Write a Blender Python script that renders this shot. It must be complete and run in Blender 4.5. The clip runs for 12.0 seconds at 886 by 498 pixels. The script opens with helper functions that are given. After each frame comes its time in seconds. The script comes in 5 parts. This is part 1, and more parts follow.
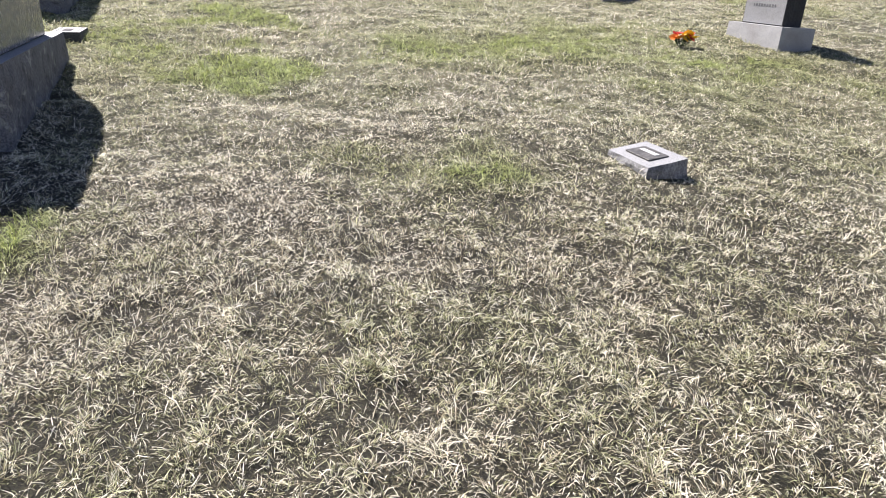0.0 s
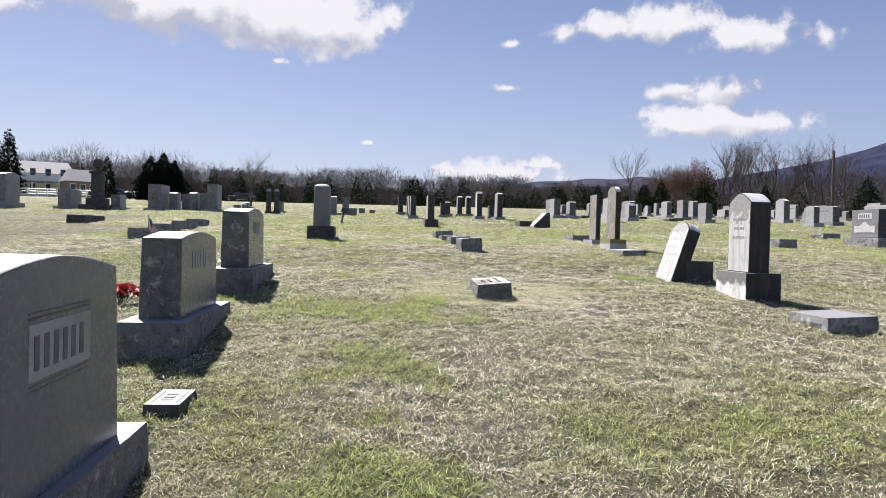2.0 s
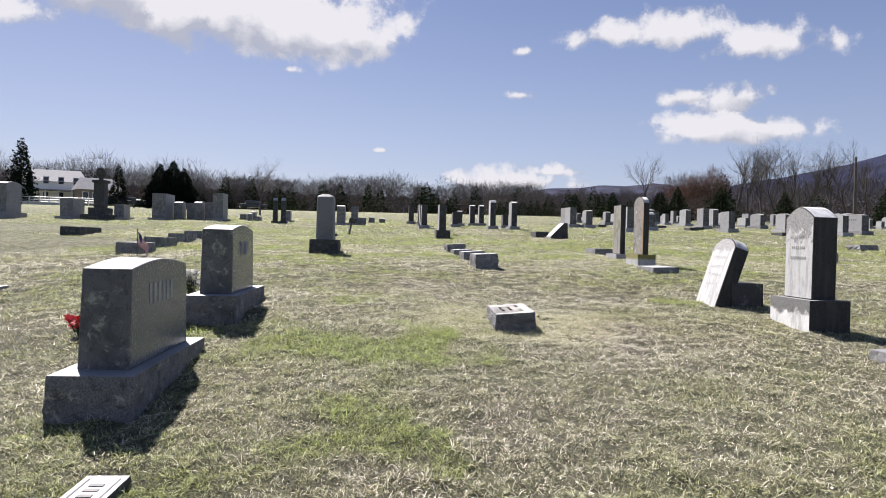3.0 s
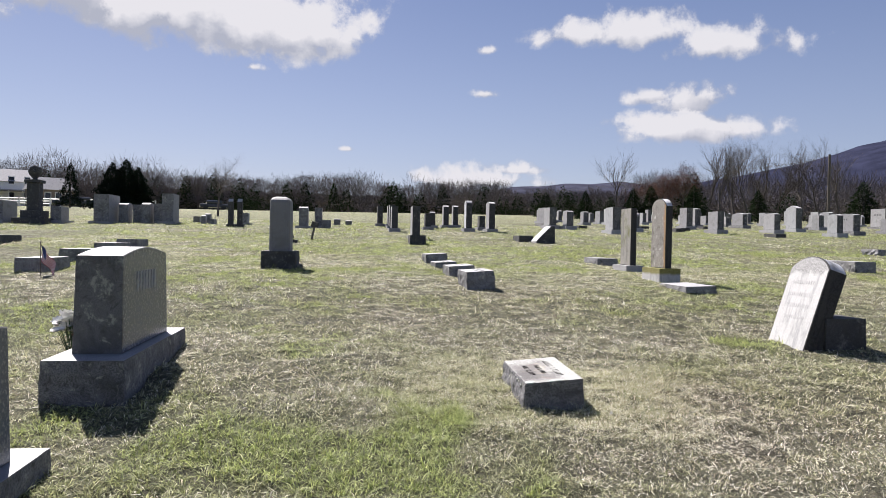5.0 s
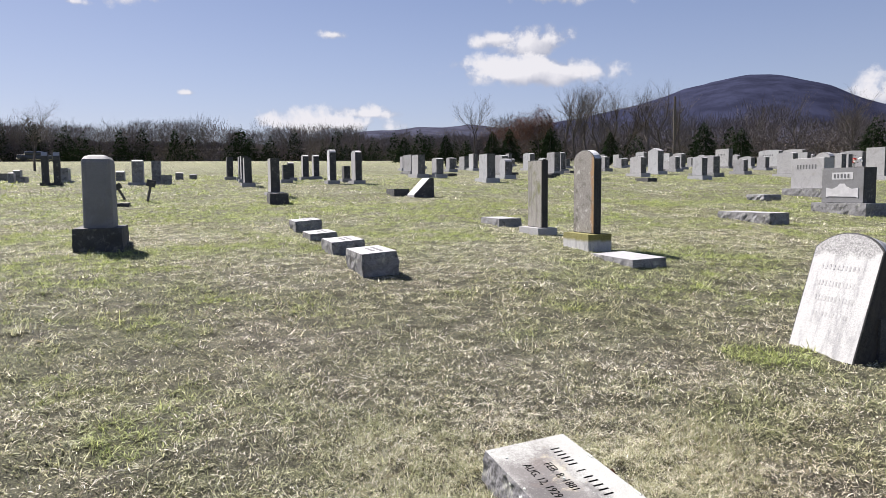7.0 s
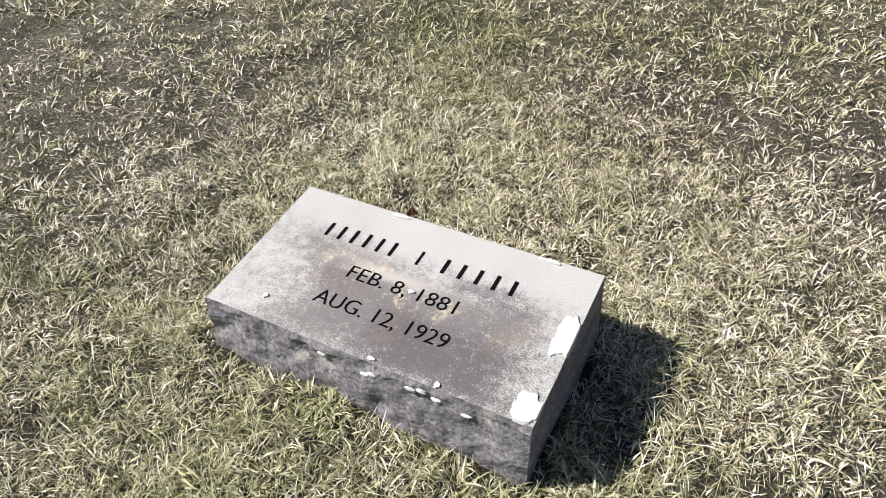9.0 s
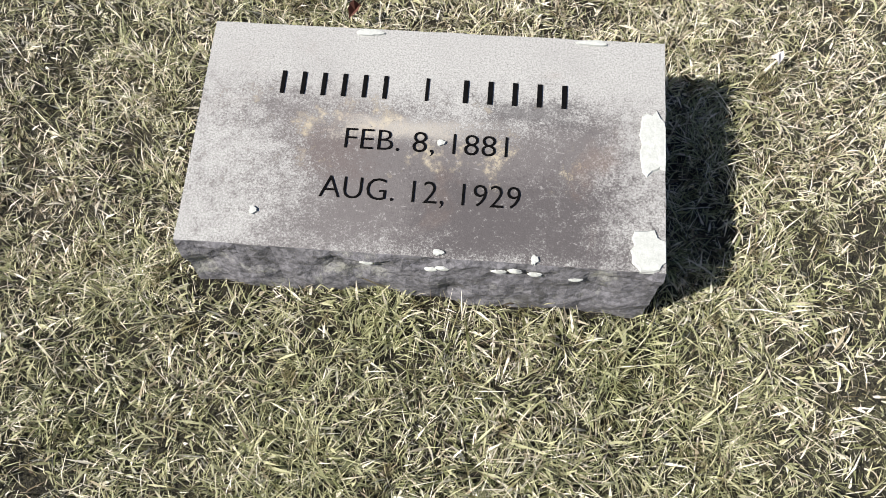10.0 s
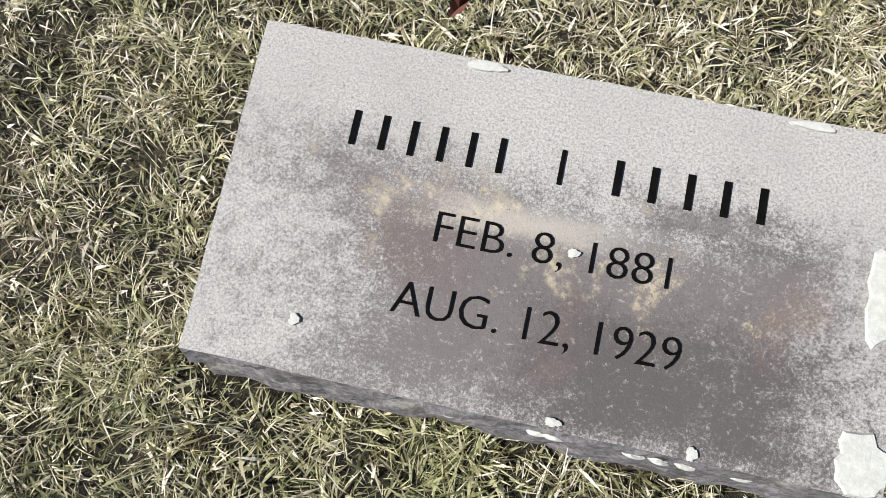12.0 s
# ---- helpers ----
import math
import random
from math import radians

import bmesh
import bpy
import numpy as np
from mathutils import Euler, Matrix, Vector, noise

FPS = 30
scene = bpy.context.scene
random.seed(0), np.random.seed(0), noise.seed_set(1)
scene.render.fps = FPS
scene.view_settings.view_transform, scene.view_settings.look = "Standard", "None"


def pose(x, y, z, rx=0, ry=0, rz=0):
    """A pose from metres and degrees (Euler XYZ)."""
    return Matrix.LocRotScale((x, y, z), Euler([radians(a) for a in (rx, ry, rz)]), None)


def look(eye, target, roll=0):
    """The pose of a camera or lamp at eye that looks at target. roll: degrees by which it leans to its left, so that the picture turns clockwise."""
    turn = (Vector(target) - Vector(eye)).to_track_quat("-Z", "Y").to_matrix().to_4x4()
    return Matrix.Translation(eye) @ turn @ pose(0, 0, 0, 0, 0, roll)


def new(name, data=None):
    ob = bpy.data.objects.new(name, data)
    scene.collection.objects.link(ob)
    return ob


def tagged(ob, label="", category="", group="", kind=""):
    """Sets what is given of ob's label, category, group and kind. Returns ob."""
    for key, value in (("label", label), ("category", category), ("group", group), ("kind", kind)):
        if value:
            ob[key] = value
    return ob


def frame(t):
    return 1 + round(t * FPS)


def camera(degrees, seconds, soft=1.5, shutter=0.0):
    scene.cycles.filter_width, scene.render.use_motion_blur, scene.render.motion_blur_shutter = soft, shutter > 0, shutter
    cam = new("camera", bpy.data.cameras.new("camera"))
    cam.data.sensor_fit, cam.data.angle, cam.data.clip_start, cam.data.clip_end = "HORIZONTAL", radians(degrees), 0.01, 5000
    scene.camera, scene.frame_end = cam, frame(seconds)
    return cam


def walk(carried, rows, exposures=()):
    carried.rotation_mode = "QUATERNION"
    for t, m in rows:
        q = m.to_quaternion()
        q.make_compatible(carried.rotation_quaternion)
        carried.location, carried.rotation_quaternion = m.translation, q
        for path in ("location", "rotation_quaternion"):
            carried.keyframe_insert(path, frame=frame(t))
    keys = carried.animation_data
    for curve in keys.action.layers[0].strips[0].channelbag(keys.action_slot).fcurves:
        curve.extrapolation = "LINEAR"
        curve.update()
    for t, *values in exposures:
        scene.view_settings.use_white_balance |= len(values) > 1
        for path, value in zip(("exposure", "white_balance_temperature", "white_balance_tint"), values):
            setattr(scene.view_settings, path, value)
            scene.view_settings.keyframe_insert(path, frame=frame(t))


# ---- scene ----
cam = camera(63.4, 12.0, soft=0.55)
PATH = [
    (0.0, pose(-0.055, 0.269, 0.884, 68.57, -1.89, 0.37)),
    (0.5, pose(-0.185, 0.574, 1.103, 73.59, -1.70, 7.00)),
    (1.0, pose(-0.254, 0.871, 1.170, 81.08, -1.47, 8.80)),
    (1.5, pose(-0.295, 1.271, 1.259, 86.73, -1.57, 10.16)),
    (2.0, pose(-0.364, 1.688, 1.305, 88.90, -1.55, 11.59)),
    (2.5, pose(-0.453, 2.123, 1.402, 89.32, -1.52, 12.42)),
    (3.0, pose(-0.563, 2.617, 1.425, 89.44, -1.49, 12.55)),
    (5.0, pose(-1.185, 4.545, 1.604, 89.38, -1.14, 9.88)),
    (5.5, pose(-1.353, 5.019, 1.696, 89.31, -1.01, 8.61)),
    (6.0, pose(-1.492, 5.555, 1.729, 88.91, -0.71, 6.51)),
    (6.5, pose(-1.645, 6.019, 1.766, 88.06, -0.29, 3.48)),
    (7.0, pose(-1.784, 6.477, 1.826, 85.06, 0.47, -1.69)),
    (7.5, pose(-1.850, 6.963, 1.815, 77.60, 1.46, -10.61)),
    (7.7, pose(-1.860, 7.130, 1.819, 73.74, 1.65, -14.88)),
    (9.3, pose(-1.883, 8.237, 1.693, 41.37, 3.09, -54.12)),
    (9.5, pose(-1.834, 8.336, 1.717, 33.96, 4.11, -58.59)),
    (10.0, pose(-1.746, 8.538, 1.668, 22.03, 3.71, -68.87)),
    (10.5, pose(-1.563, 8.654, 1.511, 16.65, 3.44, -72.70)),
    (11.0, pose(-1.494, 8.679, 1.427, 15.74, 3.88, -72.59)),
    (11.5, pose(-1.490, 8.687, 1.436, 15.80, 4.15, -70.44)),
    (12.0, pose(-1.506, 8.756, 1.484, 15.09, 3.00, -61.58)),
]
walk(cam, PATH, [(0.0, 1.46, 6400, 15.5), (1.0, 1.72, 6400, 15.5), (2.0, 1.37, 6400, 15.5), (3.0, 1.27, 6400, 15.5), (5.0, 1.2, 6400, 15.5), (6.0, 1.18, 6400, 15.5), (7.0, 1.28, 6400, 15.5), (7.7, 1.28, 6400, 15.5), (9.3, 0.98, 6400, 15.3), (10.5, 0.76, 6400, 14.6), (12.0, 0.7, 6400, 14.6)])

# ---- world, sun ----
SUN_AZ, SUN_EL = 41.0, 47.0          # degrees to the left of +y, and above the horizon
toward_sun = Vector((-math.sin(radians(SUN_AZ)) * math.cos(radians(SUN_EL)),
                     math.cos(radians(SUN_AZ)) * math.cos(radians(SUN_EL)), math.sin(radians(SUN_EL))))
sun = new("sun", bpy.data.lights.new("sun", "SUN"))
sun.data.energy, sun.data.angle, sun.data.color = 5.0, radians(0.53), (1.0, 0.95, 0.88)
sun.matrix_world = look(toward_sun * 50, (0, 0, 0))


class Net:
    """Short-hand for a node tree."""

    def __init__(self, tree):
        self.tree = tree
        tree.nodes.clear()

    def add(self, kind, ins=(), **props):
        node = self.tree.nodes.new(kind)
        for key, value in props.items():
            setattr(node, key, value)
        for key, value in dict(ins).items():
            self.put(node.inputs[key], value)
        return node

    def put(self, socket, value):
        if isinstance(value, bpy.types.NodeSocket):
            self.tree.links.new(value, socket)
        elif isinstance(value, tuple) and len(value) == 3 and socket.type == "RGBA":
            socket.default_value = (*value, 1)
        else:
            socket.default_value = value

    def math(self, op, a, b=0.0, c=0.0, clamp=False):
        node = self.add("ShaderNodeMath", {0: a, 1: b, 2: c}, operation=op, use_clamp=clamp)
        return node.outputs[0]

    def smooth(self, value, low, high, to_low=0.0, to_high=1.0):
        node = self.add("ShaderNodeMapRange", {0: value, 1: low, 2: high, 3: to_low, 4: to_high}, interpolation_type="SMOOTHSTEP")
        return node.outputs[0]

    def mix(self, fac, a, b, blend="MIX"):
        node = self.add("ShaderNodeMix", {}, data_type="RGBA", blend_type=blend)
        self.put(node.inputs[0], fac)
        self.put(node.inputs[6], a)
        self.put(node.inputs[7], b)
        return node.outputs[2]

    def noise(self, where, scale, detail=4.0, rough=0.55, distort=0.0):
        node = self.add("ShaderNodeTexNoise", {"Scale": scale, "Detail": detail, "Roughness": rough, "Distortion": distort})
        if where is not None:
            self.put(node.inputs["Vector"], where)
        return node.outputs["Fac"]


def sky_world():
    world = bpy.data.worlds.new("sky")
    scene.world = world
    world.use_nodes = True
    net = Net(world.node_tree)
    sky = net.add("ShaderNodeTexSky", sky_type="NISHITA", sun_disc=False, sun_elevation=radians(SUN_EL),
                  sun_rotation=radians(360 - SUN_AZ), altitude=300, air_density=1.0, dust_density=0.7, ozone_density=1.6)
    way = net.add("ShaderNodeTexCoord").outputs["Generated"]
    ragged = net.math("SUBTRACT", net.noise(way, 9, 8, 0.62, 0.35), 0.5)
    puffs = net.math("SUBTRACT", net.noise(way, 30, 6, 0.6), 0.5)
    billow = net.math("SUBTRACT", net.noise(way, 15, 5, 0.55, 0.2), 0.5)
    wobble = net.math("ADD", net.math("MULTIPLY", ragged, 3.0), net.math("ADD", net.math("MULTIPLY", puffs, 2.0), net.math("MULTIPLY", billow, 1.6)))
    cover, lift = None, None
    # azimuth, elevation, half width, half height of each cloud, in degrees, and how unbroken it is
    for az, el, half_w, half_h, solid in ((-0.6, 16.0, 3.9, 1.2, 0.2), (-5.2, 15.9, 4.2, 1.4, 0.25), (-11.0, 14.6, 3.4, 1.4, 0.3), (-10.2, 8.7, 5.2, 1.1, 0.35), (-9.8, 10.8, 2.6, 1.4, 0.25), (-6.0, 11.2, 1.9, 0.7, 0.0),
                                          (37.5, 18.2, 6.0, 1.8, 1.5), (37.0, 21.0, 8.5, 3.0, 1.2), (31.5, 17.2, 6.5, 2.1, 1.5), (25.0, 16.0, 4.6, 1.7, 1.3), (45.5, 14.6, 5.5, 1.6, 0.4), (6.9, 4.9, 6.2, 1.0, 0.25), (4.2, 5.7, 3.6, 0.7, 0.2), (-38.0, 6.2, 7.0, 1.3, 0.4),
                                          (12.2, 19.4, 2.2, 0.6, 0.2), (6.5, 14.9, 1.3, 0.5, -0.3), (24.9, 12.9, 1.3, 0.5, -0.3), (6.7, 11.6, 1.1, 0.45, -0.3), (17.6, 7.1, 0.9, 0.35, -0.2), (60.0, 20.0, 9.0, 3.0, 0.0), (-50.0, 15.0, 8.0, 2.5, 0.0)):
        a, e = radians(az), radians(el)
        right = (math.cos(a), math.sin(a), 0.0)
        up = (math.sin(a) * math.sin(e), -math.cos(a) * math.sin(e), math.cos(e))
        ahead = (-math.sin(a) * math.cos(e), math.cos(a) * math.cos(e), math.sin(e))
        dots = []
        for axis, size in ((right, half_w), (up, half_h), (ahead, None)):
            dot = net.add("ShaderNodeVectorMath", {0: way, 1: axis}, operation="DOT_PRODUCT").outputs["Value"]
            dots.append(net.math("DIVIDE", dot, math.sin(radians(size))) if size else dot)
        flat = net.math("MULTIPLY", dots[1], net.smooth(dots[1], -0.4, 0.1, 1.5, 1.0))
        reach = net.math("POWER", net.math("ADD", net.math("POWER", net.math("ABSOLUTE", dots[0]), 2.0), net.math("POWER", net.math("ABSOLUTE", flat), 2.0)), 0.5)
        own = net.math("ADD", net.math("SUBTRACT", 1.0 + solid, reach), wobble)
        own = net.math("MULTIPLY", net.smooth(own, 0.0, 0.85), net.math("GREATER_THAN", dots[2], 0.5))
        high = net.math("MULTIPLY", own, net.smooth(dots[1], -1.0, 0.6))
        cover = own if cover is None else net.math("MAXIMUM", cover, own)
        lift = high if lift is None else net.math("MAXIMUM", lift, high)
    light = net.math("ADD", net.math("MULTIPLY", lift, 1.5), net.math("ADD", net.math("MULTIPLY", billow, 3.2), net.math("MULTIPLY", puffs, 1.4)))
    height = net.add("ShaderNodeSeparateXYZ", {0: way}).outputs[2]
    clear = net.mix(net.smooth(height, 0.03, 0.42), (5.9, 7.0, 9.2), (2.1, 3.15, 6.1))
    grey = net.mix(net.math("ADD", light, 0.0, clamp=True), (5.6, 6.0, 6.9), (10.0, 10.05, 10.2))
    colour = net.mix(cover, net.mix(0.45, net.mix(1.0, sky.outputs[0], (1.07, 1.0, 1.06), "MULTIPLY"), clear), grey)
    back = net.add("ShaderNodeBackground", {"Color": colour, "Strength": 0.0345})
    net.tree.links.new(back.outputs[0], net.add("ShaderNodeOutputWorld").inputs[0])


sky_world()

# ---- materials ----


def material(name):
    mat = bpy.data.materials.new(name)
    mat.use_nodes = True
    net = Net(mat.node_tree)
    shade = net.add("ShaderNodeBsdfPrincipled")
    net.tree.links.new(shade.outputs[0], net.add("ShaderNodeOutputMaterial").inputs[0])
    return mat, net, shade


def bump(net, shade, height, strength=0.4, distance=0.01):
    node = net.add("ShaderNodeBump", {"Height": height, "Strength": strength, "Distance": distance})
    net.tree.links.new(node.outputs[0], shade.inputs["Normal"])


def stone(name, light, dark, grain=260.0, rough=0.6, stain=(0.1, 0.095, 0.085), stained=0.35, lichen=0.0, relief=0.3, streak=0.0, spread=1.6):
    """Granite, marble or weathered stone: grain, broad stains, pale lichen and dark streaks that run down."""
    mat, net, shade = material(name)
    where = net.add("ShaderNodeTexCoord").outputs["Object"]
    turn = net.add("ShaderNodeObjectInfo").outputs["Random"]
    moved = net.add("ShaderNodeVectorMath", {0: where, 1: net.math("MULTIPLY", turn, 37.0)}, operation="ADD").outputs[0]
    speck = net.noise(moved, grain, 3, 0.7)
    colour = net.mix(net.smooth(speck, 0.36, 0.64), dark, light)
    broad = net.noise(moved, spread * 3, 7, 0.68, 0.4)
    colour = net.mix(net.math("MULTIPLY", net.smooth(broad, 0.46, 0.68), stained), colour, stain)
    if streak:
        tall = net.add("ShaderNodeMapping", {"Vector": moved, "Scale": (9.0, 9.0, 1.1)}).outputs[0]
        run = net.noise(tall, 1.6, 6, 0.62)
        colour = net.mix(net.math("MULTIPLY", net.smooth(run, 0.47, 0.6), streak), colour, (0.045, 0.043, 0.04))
    if lichen:
        crusts = net.noise(moved, 17, 9, 0.75, 0.5)
        colour = net.mix(net.math("MULTIPLY", net.smooth(crusts, 0.36, 0.48, 1.0, 0.0), 0.75), colour, (0.045, 0.045, 0.04))
        spots = net.noise(moved, 11, 9, 0.75, 0.3)
        colour = net.mix(net.math("MULTIPLY", net.smooth(spots, 0.54, 0.64), lichen * 1.6), colour, (0.44, 0.45, 0.38))
    fine = net.noise(moved, 55, 5, 0.6)
    net.put(shade.inputs["Base Color"], colour)
    net.put(shade.inputs["Roughness"], net.smooth(fine, 0.3, 0.7, max(rough - 0.08, 0.05), min(rough + 0.08, 1)))
    if relief:
        bump(net, shade, net.math("ADD", fine, net.math("MULTIPLY", speck, 0.4)), relief, 0.004)
    return mat


GRANITE = stone("grey_granite", (0.289, 0.293, 0.297), (0.170, 0.170, 0.178), 240, 0.55, stained=0.2, relief=0.12)
# ROCKFACE darkened: shade of sides turned from the sun sits in the colour.
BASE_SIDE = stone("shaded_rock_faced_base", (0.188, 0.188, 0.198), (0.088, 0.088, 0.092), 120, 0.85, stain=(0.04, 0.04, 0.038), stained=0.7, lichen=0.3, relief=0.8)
# Stains and lichen, on a tone lowered to carry the shade of the ends.
GRANITE_SIDE = stone("stained_shaded_granite_side", (0.144, 0.149, 0.144), (0.078, 0.078, 0.082), 200, 0.8, stain=(0.05, 0.05, 0.045), stained=0.75, lichen=0.3, relief=0.4)
POLISHED = stone("polished_grey_granite", (0.135, 0.148, 0.182), (0.09, 0.1, 0.126), 300, 0.24, stained=0.08, relief=0.0)
next(n for n in POLISHED.node_tree.nodes if n.type == "BSDF_PRINCIPLED").inputs["Specular IOR Level"].default_value = 0.25
PALE = stone("pale_granite", (0.381, 0.381, 0.381), (0.259, 0.259, 0.266), 220, 0.7, stain=(0.16, 0.15, 0.14), stained=0.4, relief=0.2)
ROCKFACE = stone("rock_faced_granite", (0.270, 0.270, 0.277), (0.128, 0.128, 0.131), 120, 0.85, stain=(0.07, 0.068, 0.06), stained=0.7, lichen=0.35, relief=0.8)
MARBLE = stone("weathered_white_marble", (0.594, 0.608, 0.621), (0.477, 0.491, 0.504), 90, 0.75, stain=(0.11, 0.11, 0.11), stained=0.75, relief=0.35, streak=0.15)
WHITE_MARBLE = stone("white_marble", (0.373, 0.381, 0.389), (0.303, 0.312, 0.320), 80, 0.75, stain=(0.2, 0.2, 0.2), stained=0.5, relief=0.35, streak=0.08)
DOMED = stone("dull_grey_granite", (0.200, 0.203, 0.210), (0.140, 0.142, 0.148), 130, 0.7, stained=0.4, relief=0.3)
# Dark stones, and also pale stones' ends with shade put into the colour.
DARK_STONE = stone("dark_weathered_and_shaded_stone", (0.072, 0.072, 0.074), (0.034, 0.034, 0.036), 130, 0.85, stain=(0.035, 0.035, 0.035), stained=0.7, lichen=0.15, relief=0.5)
MOSSY = stone("mossy_stone", (0.315, 0.300, 0.270), (0.210, 0.203, 0.180), 90, 0.85, stain=(0.12, 0.13, 0.035), stained=0.85, relief=0.5, streak=0.35)
# Weathering, with the shade of the far stones' ends darkened into the colour.
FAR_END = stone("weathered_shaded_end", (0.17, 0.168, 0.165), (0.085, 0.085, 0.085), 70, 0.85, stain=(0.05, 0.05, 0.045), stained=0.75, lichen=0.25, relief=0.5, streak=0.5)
FAR_GREY = stone("far_grey_granite", (0.296, 0.296, 0.304), (0.216, 0.216, 0.224), 60, 0.7, stain=(0.13, 0.13, 0.12), stained=0.45, relief=0.2)


def plain(name, colour, rough=0.6, metal=0.0, vary=0.25, scale=12.0, relief=0.0):
    mat, net, shade = material(name)
    where = net.add("ShaderNodeTexCoord").outputs["Object"]
    grain = net.noise(where, scale, 5, 0.65)
    low = tuple(c * (1 - vary) for c in colour)
    high = tuple(min(c * (1 + vary), 1) for c in colour)
    net.put(shade.inputs["Base Color"], net.mix(net.smooth(grain, 0.3, 0.7), low, high))
    shade.inputs["Roughness"].default_value = rough
    shade.inputs["Metallic"].default_value = metal
    if relief:
        bump(net, shade, grain, relief, 0.01)
    return mat


INCISED = plain("dark_incised_letters", (0.005, 0.005, 0.005), 0.9, scale=90)
next(n for n in INCISED.node_tree.nodes if n.type == "BSDF_PRINCIPLED").inputs["Specular IOR Level"].default_value = 0.0
LETTER_DARK = plain("dull_dark_letters", (0.1, 0.1, 0.105), 0.7)
LETTER_WORN = plain("worn_grey_letters", (0.27, 0.268, 0.262), 0.85)
PANEL_PALE = plain("pale_frosted_panel", (0.46, 0.46, 0.47), 0.8, vary=0.12)
BRONZE = plain("dark_bronze", (0.1, 0.095, 0.09), 0.5, 0.6, 0.4, 40, 0.3)
LICHEN = plain("white_lichen", (0.43, 0.455, 0.415), 0.95, 0.0, 0.1, 160, 0.2)
RED = plain("red_petals", (0.62, 0.035, 0.03), 0.6, vary=0.35)
PINK = plain("coral_red_petals", (0.75, 0.09, 0.08), 0.6, vary=0.3)
ORANGE = plain("orange_petals", (0.85, 0.24, 0.015), 0.6)
YELLOW = plain("yellow_petals", (0.9, 0.5, 0.01), 0.6)
WHITE_PETAL = plain("white_petals", (0.82, 0.81, 0.77), 0.6, vary=0.1)
# Streaked and stained, but near black to hold the shade of tablet ends.
SHADED_END = stone("shaded_stained_marble_end", (0.039, 0.039, 0.039), (0.019, 0.019, 0.019), 90, 0.85, stain=(0.03, 0.03, 0.03), stained=0.85, relief=0.5, streak=0.9)
BLOCK = stone("streaked_block", (0.240, 0.240, 0.240), (0.160, 0.160, 0.160), 90, 0.85, stain=(0.04, 0.04, 0.04), stained=0.9, relief=0.5, streak=0.95)
STEM = plain("dark_green_stems", (0.03, 0.06, 0.02), 0.7)
POLE_WOOD = plain("grey_weathered_wood", (0.1, 0.085, 0.07), 0.9, vary=0.3)
WHITE_PAINT = plain("white_paint", (0.72, 0.72, 0.7), 0.6, vary=0.08)
ROOF = plain("grey_shingle_roof", (0.23, 0.23, 0.24), 0.9, vary=0.25, scale=6)
SIDING = plain("brown_siding", (0.2, 0.16, 0.13), 0.8)
GLASS_DARK = plain("dark_window_glass", (0.03, 0.035, 0.045), 0.12, vary=0.1)
CAR_PAINT = plain("dark_car_paint", (0.03, 0.035, 0.05), 0.25)
RUBBER = plain("black_rubber", (0.02, 0.02, 0.02), 0.8)
GRAVEL = plain("pale_gravel", (0.5, 0.48, 0.44), 0.95, vary=0.15, scale=3)
BARK = plain("grey_brown_bark", (0.085, 0.072, 0.063), 0.95, vary=0.35, scale=4, relief=0.4)
BARK_FAR = plain("far_winter_twigs", (0.13, 0.115, 0.11), 0.95, vary=0.35, scale=0.15)
RUSSET = plain("russet_dry_leaves", (0.125, 0.062, 0.046), 0.9, vary=0.4, scale=0.8)
NEEDLES = plain("dark_green_needles", (0.022, 0.034, 0.016), 0.85, vary=0.45, scale=0.7)
CEDAR = plain("very_dark_cedar_needles", (0.012, 0.018, 0.012), 0.9, vary=0.4, scale=0.9)


def twig_haze():
    """Twigs and brush of bare woods: greys, browns and a little olive, stand by stand and twig by twig."""
    mat, net, shade = material("winter_brush")
    where = net.add("ShaderNodeTexCoord").outputs["Object"]
    chance = net.add("ShaderNodeNewGeometry").outputs["Random Per Island"]
    stand = net.noise(where, 0.13, 3, 0.6)
    colour = net.mix(net.smooth(stand, 0.38, 0.62), (0.125, 0.115, 0.12), (0.16, 0.13, 0.12))
    colour = net.mix(net.smooth(net.noise(where, 0.21, 2, 0.5), 0.56, 0.7, 0.0, 0.7), colour, (0.15, 0.14, 0.085))
    colour = net.mix(net.smooth(chance, 0.1, 0.9, 0.6, 0.0), colour, (0.05, 0.045, 0.045))
    net.put(shade.inputs["Base Color"], colour)
    shade.inputs["Roughness"].default_value = 0.95
    return mat


BRUSH = twig_haze()
STRIPE_RED = plain("flag_red_cloth", (0.42, 0.06, 0.07), 0.8, vary=0.1)
STRIPE_WHITE = plain("flag_white_cloth", (0.72, 0.7, 0.68), 0.8, vary=0.08)
FLAG_BLUE = plain("flag_blue_cloth", (0.05, 0.06, 0.16), 0.8, vary=0.1)
# Haze of distance is mixed into the mountain and hill colours as blue.
MOUNTAIN = plain("haze_blue_wooded_mountain", (0.026, 0.029, 0.052), 1.0, vary=0.3, scale=0.012)
WOODLAND = plain("solid_winter_woods", (0.15, 0.125, 0.125), 1.0, vary=0.6, scale=0.3)
HILL = plain("haze_tinted_wooded_hill", (0.048, 0.05, 0.072), 1.0, vary=0.35, scale=0.03)


for far_mat in (MOUNTAIN, WOODLAND, HILL, BRUSH, BARK_FAR, NEEDLES, CEDAR, RUSSET):
    next(n for n in far_mat.node_tree.nodes if n.type == "BSDF_PRINCIPLED").inputs["Specular IOR Level"].default_value = 0.0


